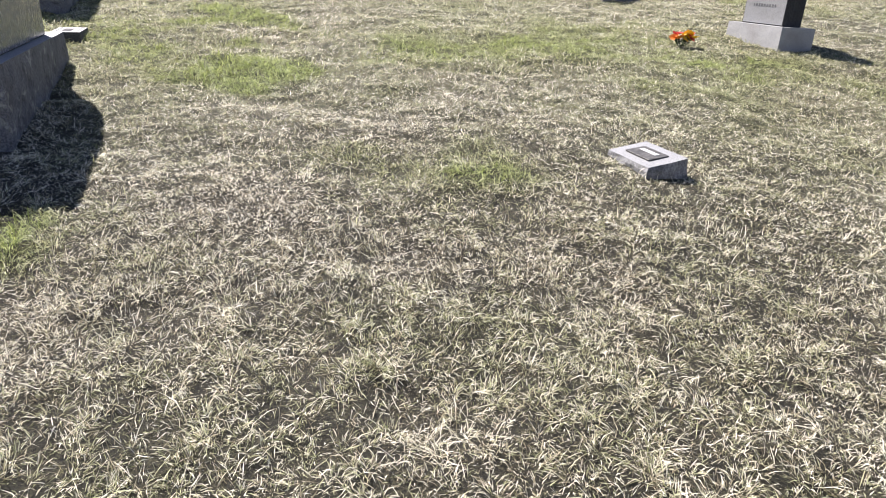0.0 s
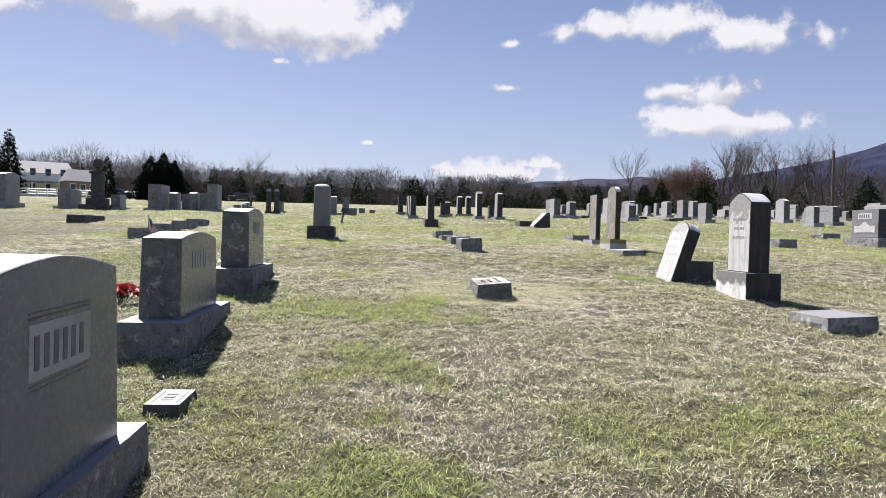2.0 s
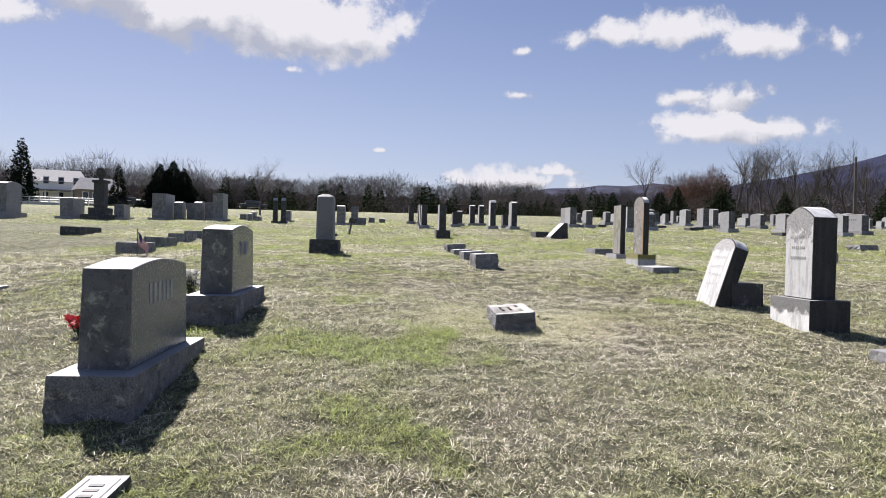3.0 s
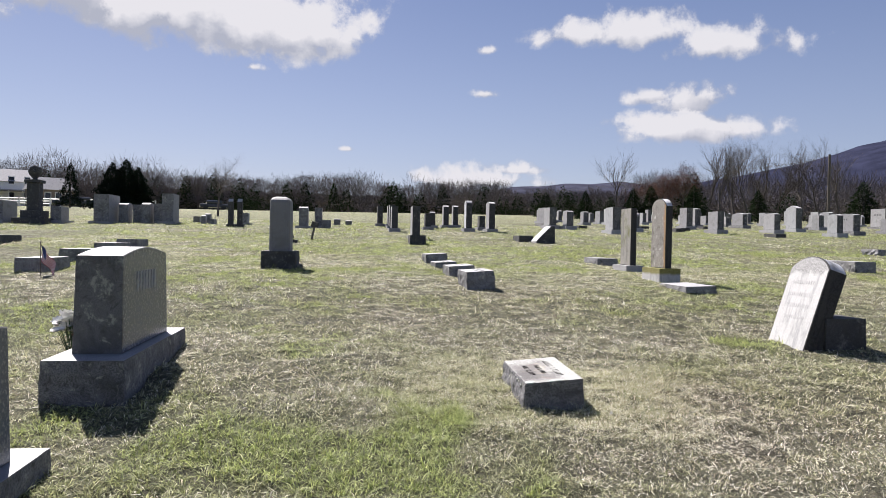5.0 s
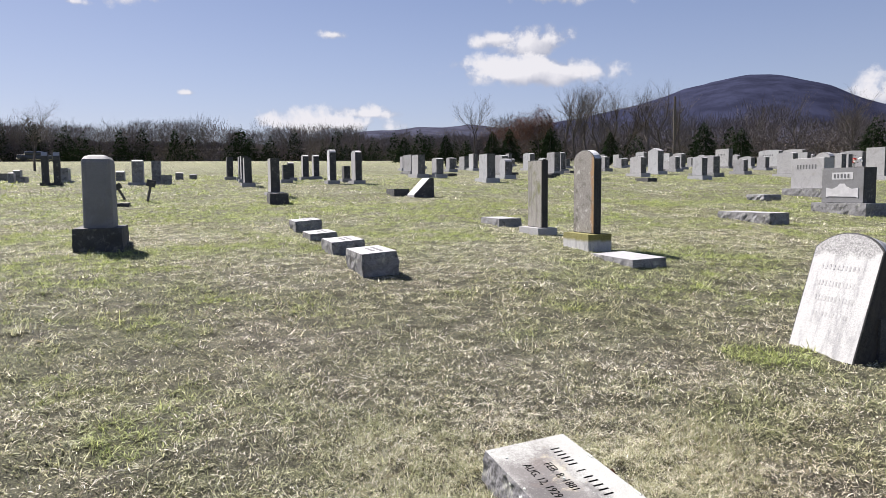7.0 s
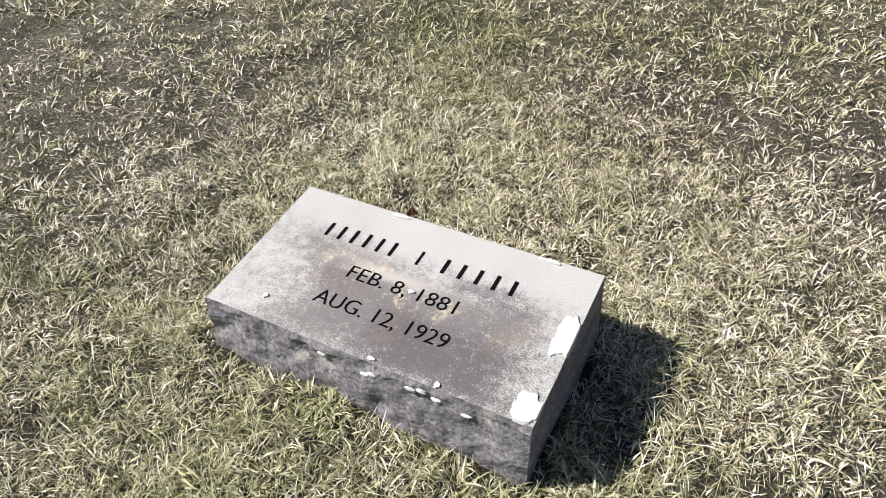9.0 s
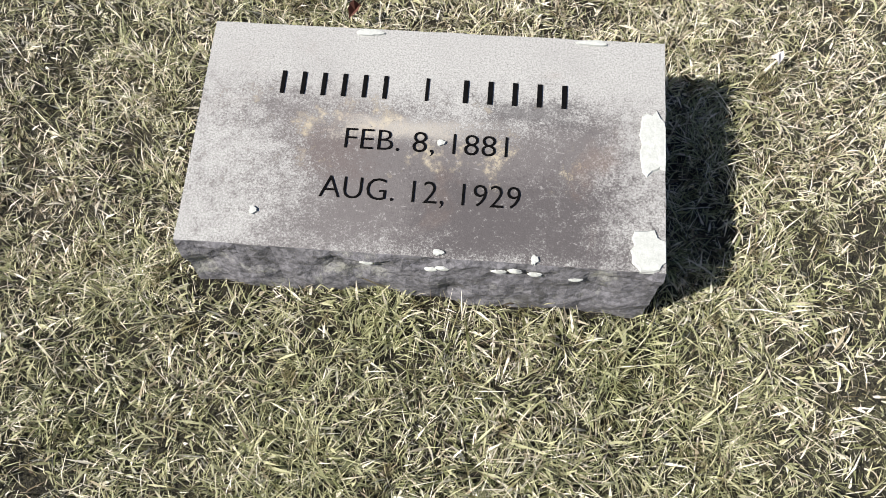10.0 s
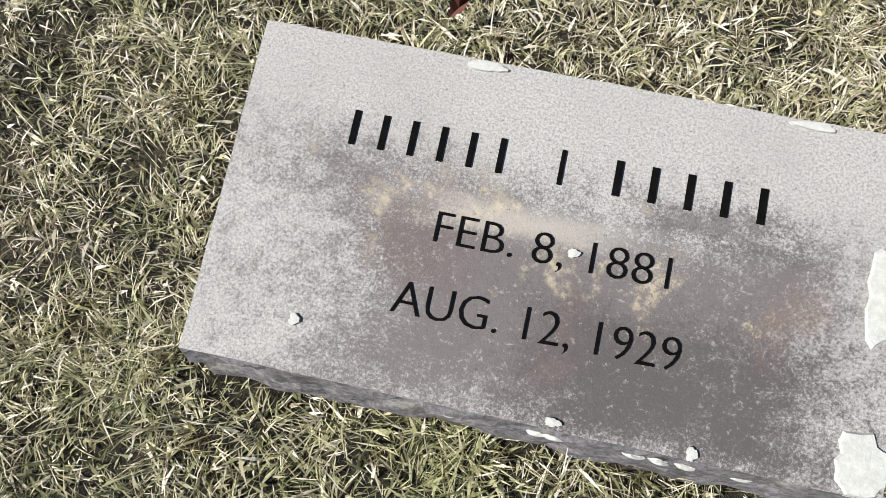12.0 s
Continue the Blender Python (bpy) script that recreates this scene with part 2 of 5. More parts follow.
def washed_block(name, crust_low, crust_high, line, wander=0.22, bright=1.0):
    """Marble, white below and crusted above an uneven line at a height over its foot."""
    mat, net, shade = material(name)
    where = net.add("ShaderNodeTexCoord").outputs["Object"]
    height = net.add("ShaderNodeSeparateXYZ", {0: where}).outputs[2]
    edge = net.math("ADD", height, net.math("MULTIPLY", net.math("SUBTRACT", net.noise(where, 9, 6, 0.65), 0.5), wander))
    fine = net.noise(where, 90, 5, 0.7)
    crust = net.mix(net.smooth(fine, 0.3, 0.7), crust_low, crust_high)
    white = net.mix(net.smooth(fine, 0.3, 0.7), tuple(c * bright for c in (0.62, 0.62, 0.61)), tuple(c * bright for c in (0.78, 0.78, 0.765)))
    streaks = net.noise(net.add("ShaderNodeMapping", {"Vector": where, "Scale": (9.0, 9.0, 2.0)}).outputs[0], 1.5, 7, 0.7)
    white = net.mix(net.smooth(streaks, 0.46, 0.66, 0.0, 0.7), white, tuple(c * bright for c in (0.36, 0.365, 0.37)))
    net.put(shade.inputs["Base Color"], net.mix(net.smooth(edge, line - 0.015, line + 0.03), white, crust))
    shade.inputs["Roughness"].default_value = 0.85
    bump(net, shade, fine, 0.4, 0.006)
    return mat


WASHED = washed_block("half_washed_marble_block", (0.1, 0.1, 0.1), (0.22, 0.22, 0.215), 0.13)
MOSS_BASE = washed_block("moss_banded_pale_base", (0.13, 0.125, 0.03), (0.25, 0.23, 0.08), 0.09, 0.05, 0.6)
CRUSTED_FACE = washed_block("white_marble_with_grey_crust", (0.16, 0.16, 0.16), (0.42, 0.42, 0.41), 0.62, 0.3, 0.66)
STREAKED_FACE = washed_block("white_marble_with_dark_weathering", (0.13, 0.13, 0.13), (0.4, 0.4, 0.39), 0.8, 0.95, 0.74)


def mossy_tablet():
    """Old sandstone tablet: brown-grey, darker towards the head, rusty along one edge, pale lichen on the inscription."""
    mat, net, shade = material("rust_edged_old_stone")
    where = net.add("ShaderNodeTexCoord").outputs["Object"]
    split = net.add("ShaderNodeSeparateXYZ", {0: where})
    fine = net.noise(where, 70, 6, 0.75)
    colour = net.mix(net.smooth(fine, 0.3, 0.7), (0.13, 0.12, 0.105), (0.3, 0.285, 0.26))
    edge = net.math("ADD", split.outputs[0], net.math("MULTIPLY", net.math("SUBTRACT", net.noise(where, 7, 5, 0.65), 0.5), 0.14))
    colour = net.mix(net.smooth(edge, 0.13, 0.19, 0.0, 0.8), colour, (0.3, 0.16, 0.05))
    crust = net.noise(where, 14, 8, 0.75)
    colour = net.mix(net.smooth(crust, 0.54, 0.66, 0.0, 0.8), colour, (0.46, 0.45, 0.42))
    colour = net.mix(net.smooth(net.noise(where, 5, 6, 0.7), 0.52, 0.66, 0.0, 0.8), colour, (0.075, 0.07, 0.05))
    net.put(shade.inputs["Base Color"], colour)
    shade.inputs["Roughness"].default_value = 0.9
    bump(net, shade, fine, 0.5, 0.006)
    return mat


OLD_TABLET = mossy_tablet()


def stained_top():
    """The marker's dressed top: pale granite with a broad brown-grey stain in the middle."""
    mat, net, shade = material("stained_pale_granite")
    where = net.add("ShaderNodeTexCoord").outputs["Object"]
    speck = net.noise(where, 420, 3, 0.8)
    pale = net.mix(net.smooth(speck, 0.34, 0.62), (0.225, 0.23, 0.213), (0.405, 0.413, 0.386))
    pale = net.mix(net.smooth(net.noise(where, 6, 5, 0.6), 0.4, 0.7, 0.0, 0.35), pale, (0.25, 0.25, 0.235))
    split = net.add("ShaderNodeSeparateXYZ", {0: where})
    x, y = split.outputs[0], split.outputs[1]
    warp = net.math("SUBTRACT", net.noise(where, 8, 8, 0.7, 0.6), 0.5)
    fine = net.math("ADD", net.math("MULTIPLY", net.math("SUBTRACT", net.noise(where, 330, 3, 0.85), 0.5), 1.7), net.math("MULTIPLY", net.math("SUBTRACT", net.noise(where, 60, 7, 0.8), 0.5), 1.5))
    rough = net.math("ADD", net.math("MULTIPLY", warp, 1.5), net.math("MULTIPLY", fine, 1.2))

    def blot(cx, cy, half_x, half_y, low, high):
        """A ragged stain round a point."""
        far = net.math("MAXIMUM", net.math("DIVIDE", net.math("ABSOLUTE", net.math("SUBTRACT", x, cx)), half_x), net.math("DIVIDE", net.math("ABSOLUTE", net.math("SUBTRACT", y, cy)), half_y))
        return net.smooth(net.math("ADD", net.math("SUBTRACT", 1.0, far), rough), low, high)
    colour = net.mix(net.math("MULTIPLY", blot(0.02, -0.065, 0.255, 0.115, -0.3, 0.45), 0.95), pale, (0.108, 0.1, 0.096))
    colour = net.mix(net.math("MULTIPLY", blot(0.12, -0.105, 0.14, 0.065, -0.2, 0.6), 0.8), colour, (0.062, 0.057, 0.056))
    colour = net.mix(net.math("MULTIPLY", blot(0.13, 0.045, 0.085, 0.022, -0.1, 0.7), 0.75), colour, (0.085, 0.082, 0.08))
    colour = net.mix(net.math("MULTIPLY", blot(-0.12, -0.03, 0.07, 0.05, 0.0, 0.8), 0.45), colour, (0.1, 0.075, 0.065))
    colour = net.mix(net.math("MULTIPLY", blot(-0.02, 0.012, 0.13, 0.022, 0.1, 0.8), 0.75), colour, (0.36, 0.345, 0.295))
    cream = net.math("MULTIPLY", net.smooth(net.noise(where, 15, 6, 0.7), 0.54, 0.66), blot(-0.04, 0.0, 0.2, 0.06, 0.0, 0.6))
    colour = net.mix(net.math("MULTIPLY", cream, 0.7), colour, (0.43, 0.385, 0.27))
    rust = net.noise(where, 7, 5, 0.6, 0.4)
    colour = net.mix(net.math("MULTIPLY", net.smooth(rust, 0.58, 0.72), 0.25), colour, (0.19, 0.125, 0.085))
    bands = net.noise(net.add("ShaderNodeMapping", {"Vector": where, "Scale": (16.0, 70.0, 1.0)}).outputs[0], 1.0, 6, 0.75)
    colour = net.mix(net.smooth(bands, 0.62, 0.7, 0.0, 0.6), colour, (0.39, 0.385, 0.36))
    flecks = net.noise(where, 130, 4, 0.75)
    colour = net.mix(net.math("MULTIPLY", net.smooth(flecks, 0.58, 0.68), 0.5), colour, (0.36, 0.355, 0.335))
    pores = net.noise(where, 190, 3, 0.8)
    colour = net.mix(net.math("MULTIPLY", net.smooth(pores, 0.62, 0.7), 0.7), colour, (0.06, 0.055, 0.05))
    net.put(shade.inputs["Base Color"], colour)
    shade.inputs["Roughness"].default_value = 0.8
    bump(net, shade, net.math("ADD", speck, net.noise(where, 120, 4, 0.6)), 0.35, 0.002)
    return mat


STAINED_TOP = stained_top()


def turf(name, blades):
    """Winter turf, straw and green; 'green' says where grass is alive."""
    mat, net, shade = material(name)
    where = net.add("ShaderNodeTexCoord").outputs["Object"]
    green = net.add("ShaderNodeAttribute", attribute_name="green").outputs["Fac"]
    wide = net.noise(where, 0.55, 5, 0.6)
    patch = net.noise(where, 2.6, 5, 0.65)
    if blades:
        chance = net.add("ShaderNodeNewGeometry").outputs["Random Per Island"]
        straw = net.add("ShaderNodeValToRGB", {0: chance})
        for spot, colour in ((0.0, (0.16, 0.13, 0.085)), (0.2, (0.5, 0.44, 0.3)), (0.45, (0.88, 0.83, 0.66)), (1.0, (0.98, 0.95, 0.82))):
            stop = straw.color_ramp.elements[0] if spot == 0 else straw.color_ramp.elements[-1] if spot == 1 else straw.color_ramp.elements.new(spot)
            stop.color = (*colour, 1)
        straw = straw.outputs[0]
        fresh = net.mix(net.smooth(green, 0.5, 0.78), net.mix(chance, (0.15, 0.17, 0.06), (0.66, 0.66, 0.4)), net.mix(chance, (0.14, 0.19, 0.035), (0.54, 0.6, 0.23)))
        green = net.math("ADD", green, net.math("MULTIPLY", net.math("SUBTRACT", net.noise(where, 0.9, 6, 0.65), 0.5), 1.1))
        alive = net.smooth(net.math("ADD", green, net.math("MULTIPLY", net.math("FRACT", net.math("MULTIPLY", chance, 7.31)), 0.7)), 0.62, 0.78)
        colour = net.mix(alive, straw, fresh)
        # The fine clump noise darkens the blade colour to imitate shadow among tufts.
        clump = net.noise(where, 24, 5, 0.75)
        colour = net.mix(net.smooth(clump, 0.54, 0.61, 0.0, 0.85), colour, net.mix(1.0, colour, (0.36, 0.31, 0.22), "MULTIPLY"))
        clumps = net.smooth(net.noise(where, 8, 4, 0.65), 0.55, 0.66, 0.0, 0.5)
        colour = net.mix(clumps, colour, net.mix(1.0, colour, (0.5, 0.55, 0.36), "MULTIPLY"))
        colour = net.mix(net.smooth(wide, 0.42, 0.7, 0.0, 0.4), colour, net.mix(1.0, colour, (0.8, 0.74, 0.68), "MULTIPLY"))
    else:
        tuft = net.noise(where, 38, 6, 0.8)
        fleck = net.noise(where, 150, 4, 0.85)
        straw = net.mix(net.smooth(fleck, 0.36, 0.64), (0.04, 0.034, 0.023), (0.66, 0.62, 0.48))
        fresh = net.mix(net.smooth(fleck, 0.36, 0.64), (0.03, 0.036, 0.013), (0.47, 0.5, 0.22))
        alive = net.math("ADD", net.math("MULTIPLY", net.math("ADD", green, net.math("MULTIPLY", net.math("SUBTRACT", net.noise(where, 0.9, 6, 0.65), 0.5), 1.4)), 1.1), net.math("MULTIPLY", net.math("SUBTRACT", patch, 0.45), 0.9), clamp=True)
        colour = net.mix(alive, straw, fresh)
        # Dark coarse and tuft flecks put shadow between tufts into the colour.
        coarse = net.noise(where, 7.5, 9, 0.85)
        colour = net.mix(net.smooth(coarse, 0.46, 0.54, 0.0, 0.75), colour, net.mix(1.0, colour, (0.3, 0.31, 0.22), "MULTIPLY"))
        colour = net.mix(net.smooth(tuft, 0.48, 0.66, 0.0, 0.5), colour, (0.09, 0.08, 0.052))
        # Ground between the blades is multiplied darker, as shade in the gaps.
        near = net.add("ShaderNodeAttribute", attribute_name="gap_shade").outputs["Fac"]
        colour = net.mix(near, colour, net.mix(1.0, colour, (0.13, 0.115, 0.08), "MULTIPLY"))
        colour = net.mix(net.smooth(wide, 0.42, 0.62, 0.0, 0.45), colour, net.mix(1.0, colour, (0.78, 0.72, 0.66), "MULTIPLY"))
        bump(net, shade, net.math("ADD", net.math("ADD", tuft, coarse), net.math("MULTIPLY", fleck, 0.4)), 1.0, 0.09)
    net.put(shade.inputs["Base Color"], colour)
    shade.inputs["Roughness"].default_value = 0.6 if blades else 0.95
    if blades:
        # thin blades let some light through
        thin = net.add("ShaderNodeBsdfTranslucent", {"Color": colour})
        both = net.add("ShaderNodeMixShader", {0: 0.4, 1: shade.outputs[0], 2: thin.outputs[0]})
        sheet = next(n for n in net.tree.nodes if n.type == "OUTPUT_MATERIAL")
        net.tree.links.new(both.outputs[0], sheet.inputs[0])
    return mat


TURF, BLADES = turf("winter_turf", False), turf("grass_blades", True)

# ---- builders ----


def link(name, bm, mats, parent=None, smooth=False):
    mesh = bpy.data.meshes.new(name)
    bm.normal_update()
    bm.to_mesh(mesh)
    bm.free()
    for mat in (mats if isinstance(mats, (list, tuple)) else (mats,)):
        mesh.materials.append(mat)
    if smooth:
        mesh.polygons.foreach_set("use_smooth", [True] * len(mesh.polygons))
    ob = new(name, mesh)
    ob.parent = parent
    return ob


def part(name, bm, mats, parent, label="", smooth=False):
    ob = link(name, bm, mats, parent, smooth)
    return tagged(ob, label) if label else ob


def thing(name, m, label, category, group="", kind=""):
    ob = new(name)
    ob.empty_display_size = 0.1
    ob.matrix_world = m
    return tagged(ob, label, category, group, kind)


def box(bm, x0, x1, y0, y1, z0, z1, bevel=0.0):
    made = bmesh.ops.create_cube(bm, size=1.0)["verts"]
    for v in made:
        v.co = Vector(((x0 + x1) / 2 + v.co.x * (x1 - x0), (y0 + y1) / 2 + v.co.y * (y1 - y0), (z0 + z1) / 2 + v.co.z * (z1 - z0)))
    if bevel:
        edges = {e for v in made for e in v.link_edges}
        bmesh.ops.bevel(bm, geom=list(edges), offset=bevel, segments=2, affect="EDGES", profile=0.6)
    return bm


def rough_block(width, thick, z0, z1, depth=0.02, step=0.05, sides="lrfb", seed=0.0, top_cut=0.0, front_drop=0.0, chip=0.22, batter=0.0):
    """A stone block with a dressed top and rock-pitched sides; sides names those that are rough (left, right, front, back)."""
    bm = bmesh.new()
    nx, ny, nz = max(2, round(width / step)), max(2, round(thick / step)), max(2, round((z1 - z0) / step))
    seen = {}

    def vert(i, j, k):
        key = (i, j, k)
        if key not in seen:
            x, y, z = -width / 2 + width * i / nx, -thick / 2 + thick * j / ny, z0 + (z1 - z0) * k / nz
            spot = Vector((x * 14 + seed * 7.7, y * 14 + seed, z * 16))
            push = depth * (noise.noise(spot) * 0.7 + noise.noise(spot * 2.6) * 0.45 + 0.3)
            side = math.sin(math.pi * min(1.0, k / nz * 1.0)) if k == nz else 1.0
            if k < nz:
                if i == 0 and "l" in sides:
                    x -= push * side
                if i == nx and "r" in sides:
                    x += push * side
                if j == 0 and "f" in sides:
                    y -= push * side + batter * (1 - k / nz)
                if j == ny and "b" in sides:
                    y += push * side
            else:
                edge = noise.noise(spot * 1.7) * depth * chip
                if i in (0, nx):
                    x += edge
                if j in (0, ny):
                    y += edge
                z += top_cut * x - front_drop * (0.5 - (y / thick))
            seen[key] = bm.verts.new((x, y, z))
        return seen[key]

    for i in range(nx):
        for j in range(ny):
            bm.faces.new([vert(i, j, nz), vert(i + 1, j, nz), vert(i + 1, j + 1, nz), vert(i, j + 1, nz)])
    for k in range(nz):
        for i in range(nx):
            bm.faces.new([vert(i, 0, k), vert(i + 1, 0, k), vert(i + 1, 0, k + 1), vert(i, 0, k + 1)]).material_index = 1
            bm.faces.new([vert(i + 1, ny, k), vert(i, ny, k), vert(i, ny, k + 1), vert(i + 1, ny, k + 1)]).material_index = 1
        for j in range(ny):
            bm.faces.new([vert(0, j + 1, k), vert(0, j, k), vert(0, j, k + 1), vert(0, j + 1, k + 1)]).material_index = 1
            bm.faces.new([vert(nx, j, k), vert(nx, j + 1, k), vert(nx, j + 1, k + 1), vert(nx, j, k + 1)]).material_index = 1
    return bm


def tablet(width, thick, height, top="serp", z0=0.0, taper=0.0, bevel=0.006, waver=0.0, steps=14):
    """An upright slab in the xz plane; slot 0 is its edge, slot 1 its two broad faces."""
    half = width / 2
    outline = [(-half, 0.0), (half, 0.0)]
    shapes = {
        "flat": lambda s: 1.0,
        "serp": lambda s: 1.0 - 0.078 * abs(s) ** 1.7,
        "round": lambda s: 1.0 - 0.62 * width / height * 0.5 * (1 - math.sqrt(max(0.0, 1 - s * s * 0.92))),
        "arch": lambda s: 1.0 - 0.12 * abs(s) ** 1.6,
        "arc": lambda s: 1.0 - 0.07 * s * s,
        "segment": lambda s: 1.0 - 0.10 * s * s - 0.03 * s ** 4,
        "peak": lambda s: 1.0 - 0.12 * abs(s),
    }
    for n in range(steps + 1):
        s = 1 - 2 * n / steps
        outline.append((half * s, height * shapes[top](s)))
    bm = bmesh.new()
    rings = []
    for y in (-thick / 2, thick / 2):
        ring = []
        for x, z in outline:
            lean = 1 - taper * z / height
            shift = waver * noise.noise(Vector((x * 6, z * 6, y * 3)))
            ring.append(bm.verts.new((x * lean + shift, y * lean + shift * 0.4, z0 + z)))
        rings.append(ring)
    count = len(outline)
    for n in range(count):
        bm.faces.new([rings[0][n], rings[1][n], rings[1][(n + 1) % count], rings[0][(n + 1) % count]])
    front = bm.faces.new(rings[0])
    back = bm.faces.new(rings[1][::-1])
    front.material_index = back.material_index = 1
    bmesh.ops.recalc_face_normals(bm, faces=bm.faces)
    # Tops get a paler slot: the brightness of sunlit tops is in the colour.
    for f in bm.faces:
        if f.normal.z > 0.5:
            f.material_index = 2
    if bevel:
        edges = list({e for f in (front, back) for e in f.edges})
        bmesh.ops.bevel(bm, geom=edges, offset=bevel, segments=2, affect="EDGES", profile=0.5)
    return bm


def bars(parent, spans, z0, z1, y, mat, name="line_of_letters", sink=0.001):
    """Raised or cut writing that cannot be read: bars on a face at y, which looks to -y."""
    for x0, x1 in spans:
        bm = bmesh.new()
        box(bm, x0, x1, y - sink, y + 0.004, z0, z1)
        part(name, bm, mat, parent)


def letters_as_bars(parent, x0, x1, z0, z1, count, y, mat):
    step = (x1 - x0) / count
    bars(parent, [(x0 + step * n, x0 + step * (n + 0.5)) for n in range(count)], z0, z1, y, mat, "letter")


# ---- ground ----
RISE = np.array([(-60, -5), (-20, -1.9), (-3, -0.4), (0, -0.12), (3.2, 0.15), (5.4, 0.40), (7.65, 0.62), (9, 0.74), (13, 1.08), (16.5, 1.25), (21, 1.49),
                 (27, 1.84), (31, 2.07), (41, 2.55), (70, 3.75), (100, 5.2), (150, 6.9), (200, 8.6), (400, 13.0), (1500, 20.0)])


def ground_z(x, y):
    """The slope, which climbs ahead and a little to the left."""
    return np.interp(np.asarray(y) - 0.15 * np.asarray(x), RISE[:, 0], RISE[:, 1])


def on_ground(x, y):
    return float(ground_z(x, y))


def value_noise(x, y, cell, seed):
    """Smooth noise from 0 to 1 on a lattice of the given size."""
    x, y = np.asarray(x, dtype=np.float64), np.asarray(y, dtype=np.float64)
    c, s = math.cos(0.6 + seed * 1.3), math.sin(0.6 + seed * 1.3)
    u, v = (x * c - y * s) / cell, (x * s + y * c) / cell
    i, j = np.floor(u), np.floor(v)
    f, g = u - i, v - j
    f, g = f * f * (3 - 2 * f), g * g * (3 - 2 * g)

    def corner(a, b):
        h = np.sin(a * 127.1 + b * 311.7 + seed * 74.7) * 43758.5453
        return h - np.floor(h)
    low = corner(i, j) * (1 - f) + corner(i + 1, j) * f
    high = corner(i, j + 1) * (1 - f) + corner(i + 1, j + 1) * f
    return low * (1 - g) + high * g


def lumps(x, y):
    """Hummocks and tufts of the turf."""
    return (0.012 * np.sin(x * 1.7 + 0.6) * np.sin(y * 1.3 + 2.0) - 0.004 + 0.022 * (value_noise(x, y, 0.31, 1) - 0.5)
            + 0.024 * (value_noise(x, y, 0.14, 2) - 0.5) + 0.014 * (value_noise(x, y, 0.07, 3) - 0.5))


# middles, half sizes and strength of the patches where the grass is alive
GREEN_SPOTS = ((-1.15, 4.4, 0.5, 0.6, 0.72), (-1.5, 6.0, 0.8, 1.2, 0.66), (-1.55, 2.2, 0.5, 0.5, 0.95), (-0.35, 3.1, 0.35, 0.3, 0.6), (0.15, 3.1, 0.4, 0.5, 0.55),
               (-2.1, 7.6, 1.2, 0.6, 0.8), (-0.2, 8.2, 1.1, 0.25, 0.4), (-1.9, 8.3, 0.7, 0.4, 0.45), (-3.0, 9.6, 1.4, 1.0, 0.6), (0.4, 10.4, 0.8, 0.4, 0.7), (-2.6, 13.0, 1.6, 1.0, 0.5),
               (0.4, 13.6, 1.5, 0.7, 0.55), (-5.4, 13.6, 1.4, 0.6, 0.7), (2.4, 8.2, 0.9, 0.4, 0.45), (-6.0, 18.5, 4.0, 1.4, 0.5), (0.0, 19.5, 6.0, 2.0, 0.45), (-1.0, 24.0, 7.0, 2.0, 0.45),
               (0.62, 3.0, 0.22, 0.18, 0.5), (1.9, 5.5, 0.5, 0.3, 0.5), (-8.0, 15.5, 2.5, 1.5, 0.45))


def greenness(x, y):
    total = 0.22 + 0.25 * np.clip((np.asarray(y) - 3.4) / 1.5, 0, 1) * (1 - 0.6 * np.exp(-((x + 1.3) / 1.0) ** 2 - ((y - 8.8) / 0.9) ** 2)) + 0.1 * np.clip((np.asarray(y) - 9.0) / 5, 0, 1)
    ragged = 1.5 * (value_noise(x, y, 0.42, 5) - 0.5) + 1.0 * (value_noise(x, y, 0.17, 6) - 0.5)
    for cx, cy, rx, ry, strength in GREEN_SPOTS:
        reach = ((x - cx) / rx) ** 2 + ((y - cy) / ry) ** 2
        total = np.maximum(total, strength * np.clip(np.exp(-0.9 * reach) * (1 + ragged), 0, 1.15))
    ripple = 0.36 * (value_noise(x, y, 1.3, 7) - 0.5) + 0.3 * (value_noise(x, y, 0.37, 8) - 0.5) + 0.16 * (value_noise(x, y, 0.12, 9) - 0.5)
    far = np.clip((y - 12) / 10, 0, 1) * 0.12
    return np.clip(total + ripple + far, 0, 1)


def array_mesh(name, verts, faces, mats, attribute=None):
    mesh = bpy.data.meshes.new(name)
    side = faces.shape[1]
    mesh.vertices.add(len(verts))
    mesh.vertices.foreach_set("co", np.ascontiguousarray(verts, dtype=np.float32).ravel())
    mesh.loops.add(faces.size)
    mesh.loops.foreach_set("vertex_index", np.ascontiguousarray(faces, dtype=np.int32).ravel())
    mesh.polygons.add(len(faces))
    mesh.polygons.foreach_set("loop_start", np.arange(0, faces.size, side, dtype=np.int32))
    mesh.update(calc_edges=True)
    if attribute is not None:
        mesh.attributes.new("green", "FLOAT", "POINT").data.foreach_set("value", np.ascontiguousarray(attribute, dtype=np.float32))
    for mat in mats:
        mesh.materials.append(mat)
    return mesh


